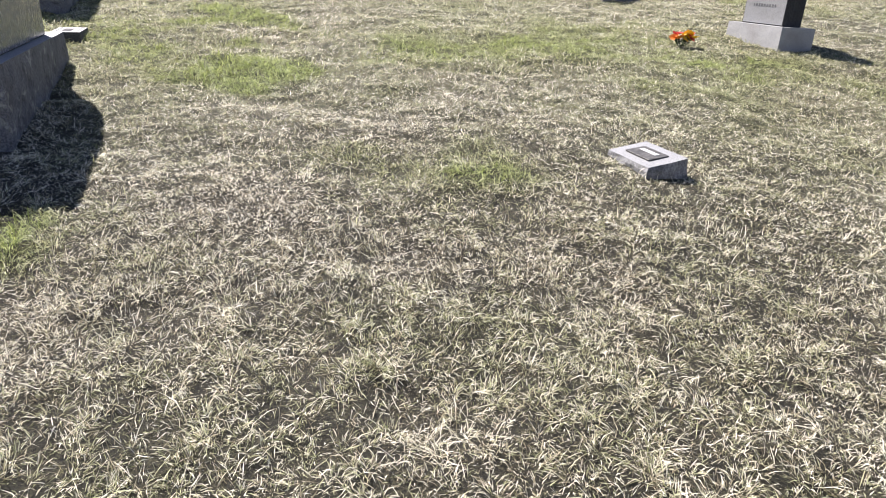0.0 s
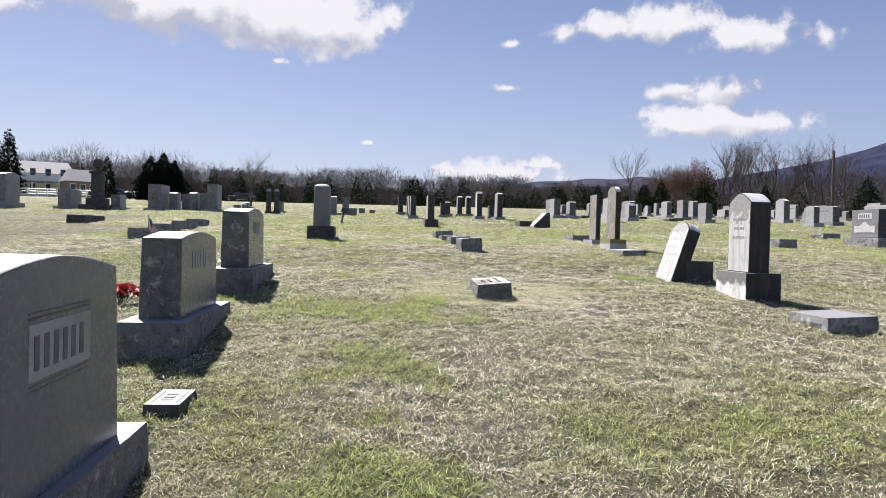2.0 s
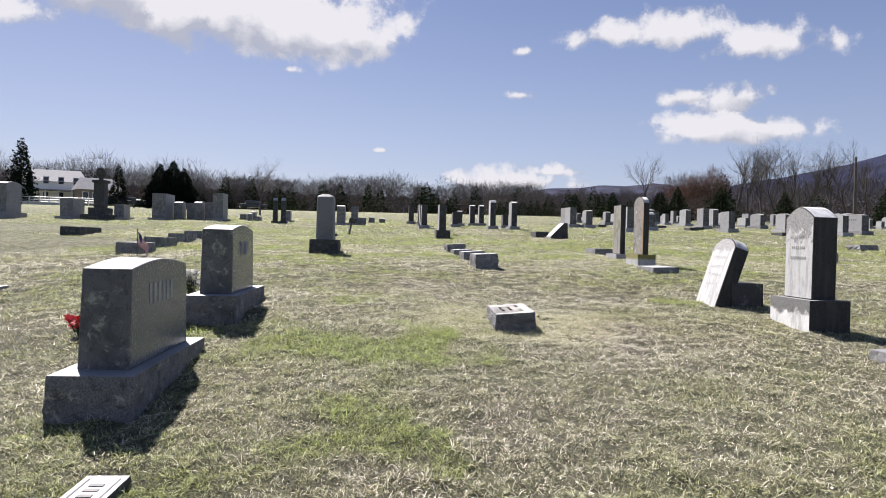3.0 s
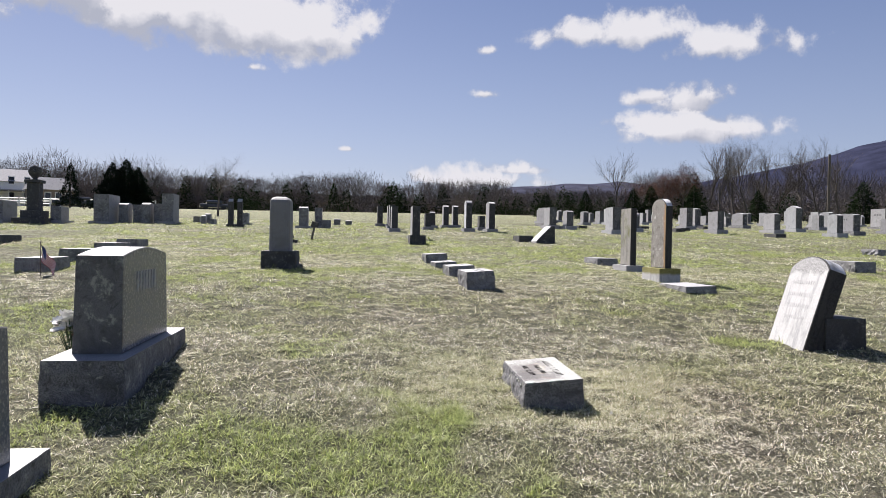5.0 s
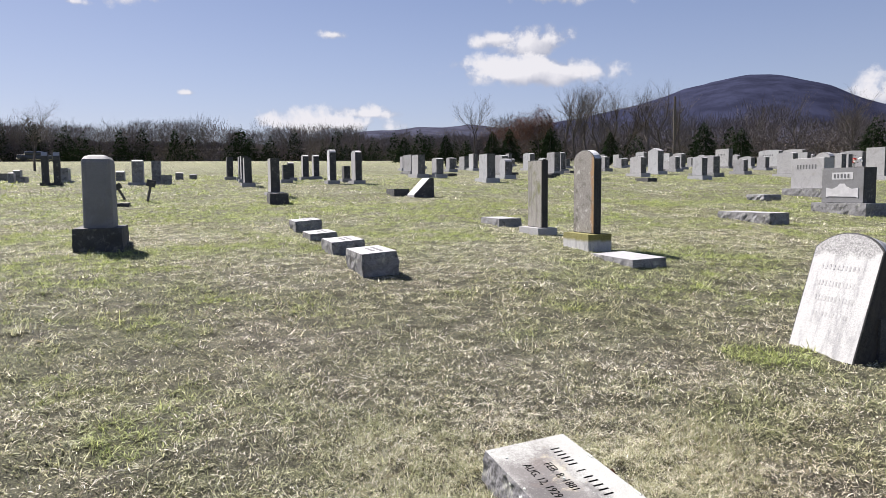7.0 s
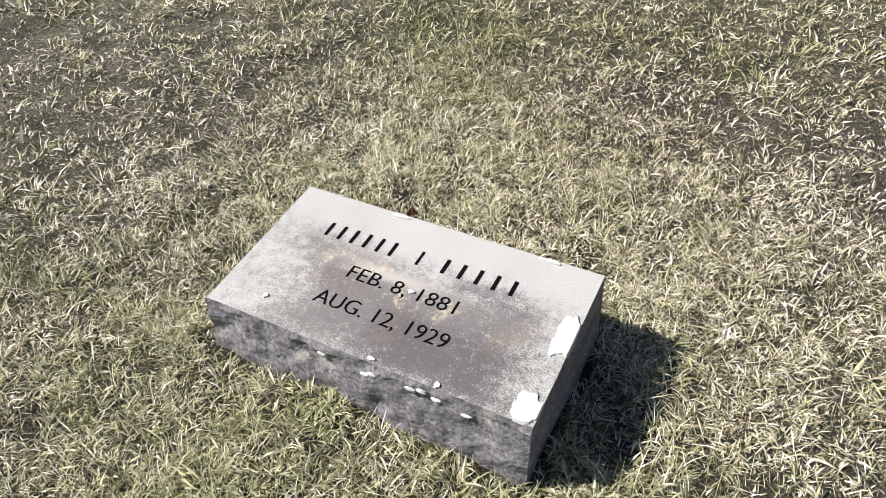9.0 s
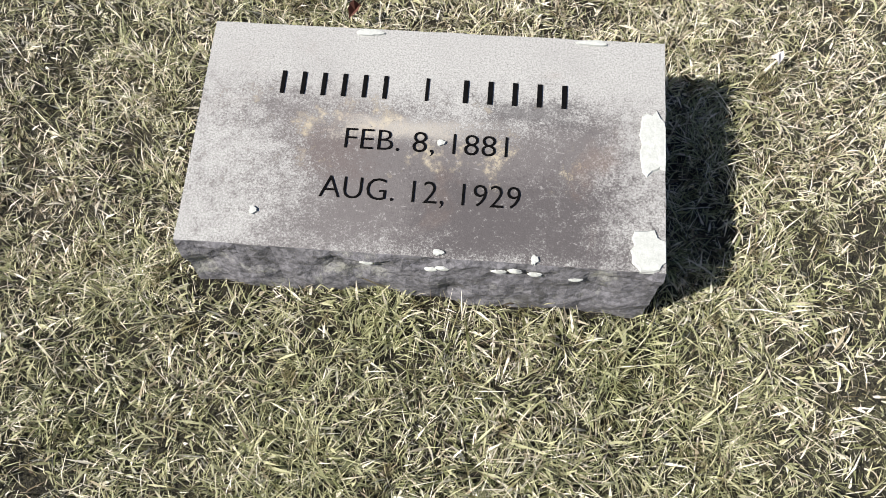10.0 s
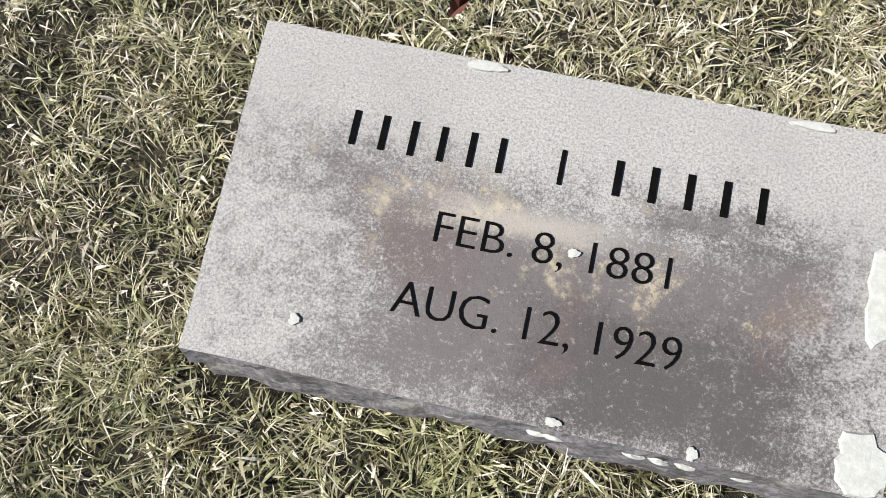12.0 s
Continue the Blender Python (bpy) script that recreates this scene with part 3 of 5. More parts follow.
def make_ground():
    def lines(low, high, fine, edge_low, edge_high):
        mid = np.arange(low, high + 1e-6, fine)
        up = high + np.cumsum(fine * 1.1 ** np.arange(1, 100))
        down = low - np.cumsum(fine * 1.1 ** np.arange(1, 100))
        return np.concatenate([down[down > edge_low][::-1], mid, up[up < edge_high]])
    xs, ys = lines(-6, 4.5, 0.06, -1500, 1500), lines(0, 14, 0.06, -400, 2200)
    gx, gy = np.meshgrid(xs, ys)
    near = np.clip(1.4 - np.hypot(gx, gy - 9) / 40, 0, 1)
    gz = ground_z(gx, gy) + lumps(gx, gy) * near
    verts = np.stack([gx, gy, gz], -1).reshape(-1, 3)
    n, m = len(xs), len(ys)
    a = (np.arange(m - 1)[:, None] * n + np.arange(n - 1)[None, :]).ravel()
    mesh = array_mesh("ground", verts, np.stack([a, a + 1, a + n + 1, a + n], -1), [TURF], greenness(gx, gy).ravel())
    # ground darkened as shade between blades, where turf is built blade by blade
    gap_shade = 0.42 * np.clip((16 - gy) / 4, 0, 1) + 0.5 * np.clip((4.4 - gy) / 2, 0, 1) + 0.6 * np.exp(-((gx + 1.3) / 1.1) ** 2 - ((gy - 8.8) / 1.0) ** 2)
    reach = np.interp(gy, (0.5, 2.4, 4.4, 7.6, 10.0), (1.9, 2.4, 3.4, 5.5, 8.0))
    gap_shade = np.clip(gap_shade * np.clip((reach - np.abs(gx + 0.4)) / 0.8, 0, 1) * np.clip((gy - 0.4) / 0.5, 0, 1), 0, 1)
    mesh.attributes.new("gap_shade", "FLOAT", "POINT").data.foreach_set("value", np.ascontiguousarray(gap_shade.ravel(), dtype=np.float32))
    mesh.polygons.foreach_set("use_smooth", [True] * len(mesh.polygons))
    tagged(new("ground", mesh), "sloping cemetery lawn of dry straw-coloured winter turf with green patches", "ground", kind="structure")


make_ground()

# ---- monuments ----
ROW = 107.5            # the rows run forwards and to the left; faces that look to the right of the walk
BACK = ROW - 180.0     # faces that look to the left of the walk


def at(x, y, turn, z=None, rx=0.0, ry=0.0):
    return pose(x, y, on_ground(x, y) if z is None else z, rx, ry, turn)


def monument(x, y, turn, label, width, thick, height, base=None, top="serp", faces=None, edge=None, under=None, rough=True, taper=0.0, text=None, text_mat=None,
             rx=0.0, ry=0.0, group="headstones of the field", name="headstone", steps=14, crown=None):
    """A die or tablet on a base. base: width, thickness and height above the grass. text: rows of x0, x1, z0, z1, letters."""
    ob = thing(name, at(x, y, turn, None, rx, ry), label, "headstone", group)
    seed = x * 3.1 + y
    rise = 0.0
    if base:
        bw, bt, rise = base
        depth = 0.014 if rough else 0.003
        # Family bases get the shade-darkened side stone.
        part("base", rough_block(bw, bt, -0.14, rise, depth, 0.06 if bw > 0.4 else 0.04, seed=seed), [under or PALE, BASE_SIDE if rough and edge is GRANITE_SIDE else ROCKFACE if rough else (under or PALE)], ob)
    # Block ends get the near-black material: their shade is in the colour.
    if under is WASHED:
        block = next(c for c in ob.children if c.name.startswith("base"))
        block.data.materials.append(SHADED_END)
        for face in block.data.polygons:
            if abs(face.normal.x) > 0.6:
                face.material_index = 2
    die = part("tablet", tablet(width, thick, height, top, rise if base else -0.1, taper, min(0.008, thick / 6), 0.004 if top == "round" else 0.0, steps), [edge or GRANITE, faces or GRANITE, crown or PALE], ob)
    for x0, x1, z0, z1, count in text or ():
        face = -thick / 2 * (1 - taper * (z0 + z1) / 2 / height) - 0.001
        letters_as_bars(die, x0, x1, rise + z0, rise + z1, count, face, text_mat or LETTER_DARK)
    return ob


def flat_marker(x, y, turn, label, width, thick, height, top=None, side=None, depth=0.012, rx=0.0, ry=0.0, front_drop=0.0, lines=0, name="grave_marker", group="flat markers of the field"):
    ob = thing(name, at(x, y, turn, None, rx, ry), label, "grave marker", group)
    stone_part = part("block", rough_block(width, thick, -0.12, height, depth, 0.05, seed=x + y * 2.3, front_drop=front_drop), [top or PALE, side or ROCKFACE], ob)
    for n in range(lines):
        y0 = thick * (0.18 - 0.2 * n)
        half = width * (0.3 if n % 2 == 0 else 0.2)
        bm = bmesh.new()
        box(bm, -half, half, y0 - 0.014, y0 + 0.014, height - 0.01, height + 0.0025)
        part("line_of_letters", bm, LETTER_DARK, stone_part)
    return ob


def family_stones():
    GROUP = "family monuments in a row"
    for x, y, w, t, h, base, words, letters in (
            (-2.15, 3.655, 1.05, 0.29, 0.725, (1.42, 0.40, 0.245), "wide grey granite monument with polished face and stained rough ends", 6),
            (-3.29, 6.46, 1.12, 0.27, 0.58, (1.48, 0.42, 0.15), "polished grey granite monument with curved top on a long base", 6),
            (-3.93, 8.66, 1.02, 0.27, 0.60, (1.46, 0.42, 0.17), "grey granite monument with curved top and speckled rough ends", 7)):
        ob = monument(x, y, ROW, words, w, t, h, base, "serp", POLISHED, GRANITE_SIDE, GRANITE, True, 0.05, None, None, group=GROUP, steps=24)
        die = next(c for c in ob.children if c.name.startswith("tablet"))
        face = -t / 2 * (1 - 0.05 * 0.62)
        z0 = base[2] + h * 0.54
        if y > 5:
            letters_as_bars(die, -w * 0.22, w * 0.22, z0 + 0.01, z0 + 0.13, letters, face - 0.002, PALE)
            continue
        panel = bmesh.new()
        box(panel, -w * 0.22, w * 0.22, face - 0.002, face + 0.01, z0 - 0.035, z0 + 0.135)
        part("name_panel", panel, PALE, die, "pale sunk panel with a ruled border")
        letters_as_bars(die, -w * 0.19, w * 0.19, z0 - 0.005, z0 + 0.1, letters, face - 0.003, LETTER_DARK)
        for dz in (0.15, 0.165, -0.05, -0.065):
            bars(die, [(-w * 0.22, w * 0.22)], z0 + dz, z0 + dz + 0.005, face - 0.001, LETTER_DARK, "ruled_line")


family_stones()

# the base that lies beside the start of the walk
flat_marker(-1.66, 1.84, ROW, "long pale granite slab with a smooth top in the grass", 1.25, 0.50, 0.20, PALE, GRANITE_SIDE, 0.006, name="granite_slab")


def dated_gravestone():
    """The low marker that the walk ends at."""
    ob = thing("flat_gravestone", pose(-1.325, 8.78, 0.865, 5.0, 1.9, -73.9), "pale granite flat gravestone with incised dates, brown stain and white lichen", "grave marker", "flat markers of the field")
    w, d = 0.61, 0.317
    # All its sides take BASE_SIDE, with shade darkened into the colour.
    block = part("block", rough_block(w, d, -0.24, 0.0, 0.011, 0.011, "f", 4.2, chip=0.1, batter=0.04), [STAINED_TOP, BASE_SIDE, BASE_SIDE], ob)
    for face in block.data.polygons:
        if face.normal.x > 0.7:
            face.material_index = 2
    top = 0.0016
    for x0, x1 in ((-0.201, -0.036), (-0.007, 0.013), (0.043, 0.204)):
        count = max(1, round((x1 - x0) / 0.03))
        step = (x1 - x0) / count
        for n in range(count):
            bm = bmesh.new()
            box(bm, x0 + step * n, x0 + step * (n + 0.2), 0.054, 0.087, -0.004, top)
            part("letter", bm, INCISED, block)
    for words, x0, x1, y0, y1 in (("FEB. 8, 1881", -0.105, 0.105, -0.020, 0.011), ("AUG. 12, 1929", -0.129, 0.125, -0.089, -0.057)):
        def glyphs(body):
            curve = bpy.data.curves.new("date", "FONT")
            curve.body, curve.extrude, curve.resolution_u, curve.offset = body, 0.02, 3, -0.017
            flat = bpy.data.objects.new("date", curve)
            mesh = bpy.data.meshes.new_from_object(flat)
            bpy.data.objects.remove(flat)
            co = np.empty(len(mesh.vertices) * 3, dtype=np.float32)
            mesh.vertices.foreach_get("co", co)
            return mesh, co.reshape(-1, 3)
        whole = glyphs(words)[1]
        low, wide = whole[:, 0].min(), np.ptp(whole[:, 0])
        for n, sign in enumerate(words):
            if sign == " ":
                continue
            mesh, co = glyphs(sign)
            co[:, 0] += glyphs(words[:n + 1])[1][:, 0].max() - co[:, 0].max()
            co[:, 0] = x0 + (co[:, 0] - low) / wide * (x1 - x0)
            co[:, 1] = y0 + co[:, 1] / 0.73 * (y1 - y0)
            co[:, 2] = np.where(co[:, 2] > 0, top, -0.004)
            mesh.vertices.foreach_set("co", co.ravel())
            mesh.materials.clear()
            mesh.materials.append(INCISED)
            text = new("incised_letter", mesh)
            text.parent = block
    rng = random.Random(5)
    for cx, cy, rx, ry, z in ((0.291, 0.010, 0.021, 0.046, 0.0), (0.287, -0.132, 0.026, 0.028, 0.0), (0.029, -0.152, 0.008, 0.004, 0.0), (0.147, -0.153, 0.005, 0.006, 0.0), (-0.21, -0.113, 0.005, 0.006, 0.0),
                              (0.02, -0.005, 0.006, 0.004, 0.0), (-0.09, 0.152, 0.02, 0.005, 0.0), (0.21, 0.153, 0.02, 0.004, 0.0)):
        bm = bmesh.new()
        hub, rim, low = bm.verts.new((cx, cy, z + 0.0035)), [], []
        for n in range(22):
            a = n / 22 * math.tau
            r = 1 + 0.22 * math.sin(3 * a + cx * 50) * 0.6 + rng.uniform(-0.14, 0.14)
            px, py = cx + rx * r * math.cos(a), cy + ry * r * math.sin(a)
            px, py = min(px, w / 2 + 0.001), max(min(py, d / 2 + 0.001), -d / 2 - 0.001)
            rim.append(bm.verts.new((cx + (px - cx) * 0.9, cy + (py - cy) * 0.9, z + 0.003)))
            low.append(bm.verts.new((px, py, z - 0.002)))
        for n in range(22):
            bm.faces.new([hub, rim[n], rim[(n + 1) % 22]])
            bm.faces.new([rim[n], low[n], low[(n + 1) % 22], rim[(n + 1) % 22]])
        part("lichen_patch", bm, LICHEN, block, "white crusty lichen patch")
    for cx, z in ((0.035, -0.022), (0.105, -0.018), (0.125, -0.012), (0.15, -0.02), (0.02, -0.03), (-0.06, -0.02), (0.2, -0.03)):
        bm = bmesh.new()
        bmesh.ops.create_icosphere(bm, subdivisions=2, radius=0.008)
        for v in bm.verts:
            v.co = Vector((cx + v.co.x * rng.uniform(0.8, 1.5), -d / 2 - 0.007 + v.co.y * 0.4, z + v.co.z * rng.uniform(0.4, 0.8)))
        part("lichen_patch", bm, LICHEN, block, "white crusty lichen patch")


dated_gravestone()


def right_side_stones():
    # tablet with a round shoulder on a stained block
    monument(1.22, 9.47, BACK, "tall weathered white marble tablet with rounded top on a block base", 0.42, 0.215, 0.80, (0.60, 0.36, 0.25), "arch", STREAKED_FACE, SHADED_END, WASHED, False, crown=MARBLE,
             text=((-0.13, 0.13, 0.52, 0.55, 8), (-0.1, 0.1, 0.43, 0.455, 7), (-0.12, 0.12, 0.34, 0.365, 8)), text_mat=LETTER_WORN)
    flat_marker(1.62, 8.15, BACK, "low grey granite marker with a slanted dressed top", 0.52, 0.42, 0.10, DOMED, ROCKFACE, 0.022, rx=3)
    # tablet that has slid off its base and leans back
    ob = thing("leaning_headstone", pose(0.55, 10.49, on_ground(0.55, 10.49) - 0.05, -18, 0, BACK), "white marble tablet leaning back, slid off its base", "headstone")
    slab = part("tablet", tablet(0.47, 0.15, 0.75, "segment", 0.0, 0.0, 0.01, 0.005, 18), [SHADED_END, CRUSTED_FACE, MARBLE], ob)
    for z, half, count in ((0.52, 0.15, 11), (0.42, 0.14, 12), (0.33, 0.14, 12)):
        letters_as_bars(slab, -half, half, z, z + 0.03, count, -0.0752, plain("worn_shallow_letters", (0.38, 0.38, 0.375), 0.9))
    letters_as_bars(slab, -0.13, 0.13, 0.24, 0.265, 11, -0.0752, bpy.data.materials["worn_shallow_letters"])
    ob = thing("stone_block", at(0.80, 10.57, BACK), "dark square stone block standing empty behind the leaning tablet", "stone block")
    part("block", rough_block(0.50, 0.32, -0.1, 0.22, 0.008, 0.05, seed=2.0), [DARK_STONE, DARK_STONE], ob)
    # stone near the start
    monument(2.43, 6.04, BACK, "grey marble headstone with a round top on a pale base", 0.45, 0.17, 0.52, (0.60, 0.30, 0.13), "round", GRANITE, SHADED_END, PALE, False, rx=-2,
             text=((-0.11, 0.11, 0.33, 0.36, 9), (-0.05, 0.05, 0.28, 0.3, 4), (-0.13, 0.13, 0.2, 0.22, 9), (-0.13, 0.13, 0.13, 0.15, 9)))
    # bevel marker with a dark plate
    ob = flat_marker(0.80, 3.20, BACK, "small sloping stone marker with a dark metal plate", 0.31, 0.18, 0.065, GRANITE, ROCKFACE, 0.02, front_drop=0.03)
    bm = bmesh.new()
    box(bm, -0.09, 0.09, -0.05, 0.045, -0.003, 0.004, 0.002)
    plate = part("name_plate", bm, BRONZE, ob, "dark bronze plate")
    plate.matrix_basis = pose(0, 0, 0.052, 7.6)
    letters = bmesh.new()
    box(letters, -0.06, 0.06, 0.0, 0.02, 0.003, 0.006)
    part("line_of_letters", letters, PANEL_PALE, plate)
    # footstone behind the wide monument
    ob = flat_marker(-2.45, 5.01, ROW, "small white footstone with dark initials set in the grass", 0.34, 0.17, 0.04, PALE, DARK_STONE, 0.01, name="footstone")
    for x0 in (-0.09, -0.03, 0.03):
        bm = bmesh.new()
        box(bm, x0 + 0.008, x0 + 0.034, -0.025, 0.03, 0.025, 0.043)
        part("letter", bm, LETTER_DARK, ob)
    for y0 in (-0.06, 0.06):
        bm = bmesh.new()
        box(bm, -0.13, 0.13, y0 - 0.003, y0 + 0.003, 0.025, 0.0425)
        part("ruled_line", bm, LETTER_DARK, ob)
    # four low blocks in a row
    for x, y, w, t, h in ((-2.24, 12.92, 0.66, 0.31, 0.18), (-2.62, 14.05, 0.62, 0.33, 0.14), (-3.03, 15.22, 0.62, 0.31, 0.09), (-3.40, 16.45, 0.66, 0.34, 0.12)):
        flat_marker(x, y, BACK, "low pale granite block marker with rock-pitched sides", w, t, h, PALE, ROCKFACE, 0.018, rx=4, lines=2, group="low blocks in a row")
    # two thin tablets with their slabs
    monument(-0.28, 15.77, BACK, "thin grey stone tablet with a flat top on a low base", 0.40, 0.09, 0.86, (0.56, 0.27, 0.08), "flat", MOSSY, SHADED_END, PALE, False, group="thin tablets", crown=MARBLE)
    monument(0.02, 14.28, BACK, "thin mossy brown-stained tablet with a rounded top on a mossy base", 0.44, 0.09, 0.90, (0.54, 0.28, 0.17), "round", OLD_TABLET, SHADED_END, MOSS_BASE, False, group="thin tablets", crown=MARBLE)
    flat_marker(0.20, 13.32, BACK, "flat pale stone slab at the foot of a tablet", 0.70, 0.36, 0.06, PALE, ROCKFACE, 0.014, rx=2)
    flat_marker(-0.64, 16.9, BACK, "flat pale stone slab beside a thin tablet", 0.66, 0.34, 0.10, PALE, ROCKFACE, 0.016)
    flat_marker(3.28, 17.34, BACK, "long low granite ledger with a purplish grey top", 1.08, 0.36, 0.14, PALE, ROCKFACE, 0.02)
    flat_marker(5.55, 21.7, BACK, "rough rock-faced footstone in the grass", 0.48, 0.46, 0.13, PALE, ROCKFACE, 0.05)
    # granite family stones further to the right
    ob = monument(5.52, 18.6, BACK, "grey granite monument with pale panel and carved scroll", 0.84, 0.28, 0.60, (1.10, 0.46, 0.18), "flat", DOMED, DARK_STONE, GRANITE)
    die = next(c for c in ob.children if c.name.startswith("tablet"))
    bm = bmesh.new()
    box(bm, -0.21, 0.21, -0.143, -0.13, 0.58, 0.70)
    part("name_panel", bm, PANEL_PALE, die, "pale panel")
    letters_as_bars(die, -0.17, 0.17, 0.605, 0.675, 5, -0.145, LETTER_DARK)
    bm = bmesh.new()
    scroll = [(-0.32, 0.27), (-0.27, 0.29), (0.27, 0.29), (0.32, 0.27), (0.32, 0.44), (0.2, 0.42), (0.09, 0.46), (0.05, 0.51), (-0.05, 0.51), (-0.09, 0.46), (-0.2, 0.42), (-0.32, 0.44)]
    front, back = ([bm.verts.new((x, y, z)) for x, z in scroll] for y in (-0.147, -0.136))
    bm.faces.new(front)
    for n in range(len(scroll)):
        bm.faces.new([front[n], front[n - 1], back[n - 1], back[n]])
    bmesh.ops.recalc_face_normals(bm, faces=bm.faces)
    part("carved_scroll", bm, PANEL_PALE, die, "pale carved open-book scroll")
    monument(7.3, 23.0, BACK, "wide light grey granite monument on a rock-faced base", 0.95, 0.30, 0.70, (1.30, 0.48, 0.18), "flat", PALE, PALE, PALE, text=((-0.3, 0.3, 0.45, 0.55, 7),))
    monument(5.68, 16.2, BACK, "grey headstone with a shouldered round top on a block base", 0.48, 0.16, 0.66, (0.64, 0.30, 0.16), "round", BLOCK, SHADED_END, WASHED, False, crown=MARBLE,
             text=((-0.14, 0.14, 0.45, 0.49, 8), (-0.14, 0.14, 0.34, 0.37, 9)))
    monument(7.4, 19.4, BACK, "plain pale headstone with a flat top", 0.42, 0.12, 0.72, None, "arc", WHITE_MARBLE, MARBLE)
    flat_marker(7.95, 18.0, BACK, "long low pale ledger slab", 0.98, 0.4, 0.08, PALE, ROCKFACE)
    monument(10.5, 19.7, BACK, "very wide pale granite monument with dark letters", 1.70, 0.3, 0.80, (2.0, 0.5, 0.2), "flat", PALE, PALE, PALE, text=((-0.35, 0.35, 0.52, 0.62, 5),))


right_side_stones()


def middle_and_left_stones():
    ob = thing("headstone", at(-5.36, 14.58, ROW), "tall dark granite monument with a domed cap on a dark base", "headstone")
    part("base", rough_block(0.80, 0.48, -0.14, 0.22, 0.012, 0.06, seed=3.0), [DARK_STONE, DARK_STONE], ob)
    bm = bmesh.new()
    rings = []
    for share, z in ((1.0, 0.22), (0.985, 0.5), (0.96, 0.93), (0.93, 0.96), (0.78, 0.99), (0.45, 1.01)):
        ring = []
        for sx, sy in ((-1, -1), (1, -1), (1, 1), (-1, 1)):
            for k in range(4):
                a = math.pi / 2 * (k / 3) + {(-1, -1): math.pi, (1, -1): 1.5 * math.pi, (1, 1): 0.0, (-1, 1): 0.5 * math.pi}[(sx, sy)]
                ring.append(bm.verts.new(((sx * 0.24 + 0.06 * math.cos(a)) * share, (sy * 0.09 + 0.06 * math.sin(a)) * share, z)))
        rings.append(ring)
    for low, high in zip(rings, rings[1:]):
        for n in range(16):
            bm.faces.new([low[n], low[(n + 1) % 16], high[(n + 1) % 16], high[n]])
    bm.faces.new(rings[-1])
    part("tablet", bm, DOMED, ob)
    # low long stones in a line
    for x, y, w in ((-7.95, 12.9, 0.8), (-8.65, 14.6, 0.8), (-9.15, 16.1, 0.8), (-9.55, 17.3, 0.8)):
        flat_marker(x, y, ROW, "low long grey granite block in the grass", w, 0.36, 0.16, PALE, ROCKFACE, 0.012, group="low long blocks in a line")
    flat_marker(-12.5, 17.2, ROW, "low long dark granite block in the grass", 1.3, 0.4, 0.17, GRANITE, DARK_STONE, 0.012, group="low long blocks in a line")
    flat_marker(-6.75, 8.75, ROW, "flat pale stone marker nearly level with the turf", 0.5, 0.3, 0.04, PALE, ROCKFACE, 0.008)
    GROUP = "monuments at the far left of the field"
    # x, y, width, thickness, height, base height, top
    for x, y, w, t, h, bh, top, words in (
            (-21.9, 24.8, 1.1, 0.5, 1.12, 0.2, "serp", "large grey granite monument with a long base"), (-20.2, 26.1, 1.1, 0.45, 0.68, 0.05, "flat", "broad low grey granite monument"),
            (-18.5, 26.7, 0.7, 0.35, 0.48, 0.07, "flat", "small square grey monument on a base"), (-17.4, 27.7, 1.25, 0.5, 0.95, 0.03, "flat", "broad tall dark grey granite block monument"),
            (-17.0, 28.2, 0.6, 0.32, 0.8, 0.0, "arc", "plain upright grey granite headstone"), (-16.65, 28.5, 0.5, 0.3, 0.74, 0.0, "flat", "plain upright grey granite headstone"),
            (-16.25, 28.4, 0.6, 0.3, 0.82, 0.0, "arc", "plain upright grey granite headstone"), (-15.95, 28.7, 0.6, 0.3, 0.79, 0.0, "flat", "plain upright grey granite headstone"),
            (-15.5, 28.65, 0.9, 0.4, 1.0, 0.05, "flat", "broad tall dark grey granite block monument"), (-14.2, 28.7, 0.3, 0.15, 0.41, 0.0, "arc", "small pale headstone in the grass"),
            (-14.0, 28.95, 0.55, 0.2, 0.27, 0.0, "flat", "small low pale headstone"), (-14.9, 30.3, 0.4, 0.2, 0.45, 0.0, "arc", "small grey granite headstone in the grass"),
            (-15.5, 30.6, 0.4, 0.25, 0.32, 0.0, "flat", "small grey granite headstone in the grass"), (-12.9, 29.3, 0.5, 0.25, 0.38, 0.04, "flat", "small grey headstone on a base"), (-11.6, 30.3, 0.5, 0.25, 0.42, 0.0, "peak", "small grey granite headstone in the grass"),
            (-10.1, 27.9, 0.6, 0.3, 0.66, 0.05, "arc", "dark grey headstone on a base"), (-9.75, 28.4, 0.5, 0.25, 0.62, 0.05, "flat", "dark grey headstone on a base"), (-9.35, 28.1, 0.4, 0.3, 0.36, 0.0, "flat", "small dark granite headstone in the grass"),
            (-10.0, 31.2, 0.4, 0.25, 0.34, 0.0, "arc", "small dark granite headstone in the grass"), (-9.6, 31.4, 0.4, 0.25, 0.28, 0.0, "arc", "small dark granite headstone in the grass")):
        monument(x, y, ROW, words, w, t, h, (w + 0.4, t + 0.2, bh) if bh else None, top, FAR_GREY, ROCKFACE, FAR_GREY, False, group=GROUP, steps=8)
    # pedestal with a draped urn
    ob = thing("pedestal_monument", at(-18.9, 26.0, ROW), "tall dark stone pedestal monument topped by an urn", "monument", GROUP)
    for nm, w, z0, z1 in (("step", 1.05, -0.1, 0.17), ("plinth", 0.66, 0.17, 0.42), ("shaft", 0.38, 0.42, 1.35), ("cap", 0.5, 1.35, 1.45)):
        bm = bmesh.new()
        box(bm, -w / 2, w / 2, -w / 2, w / 2, z0, z1, 0.02)
        part(nm, bm, DARK_STONE, ob)
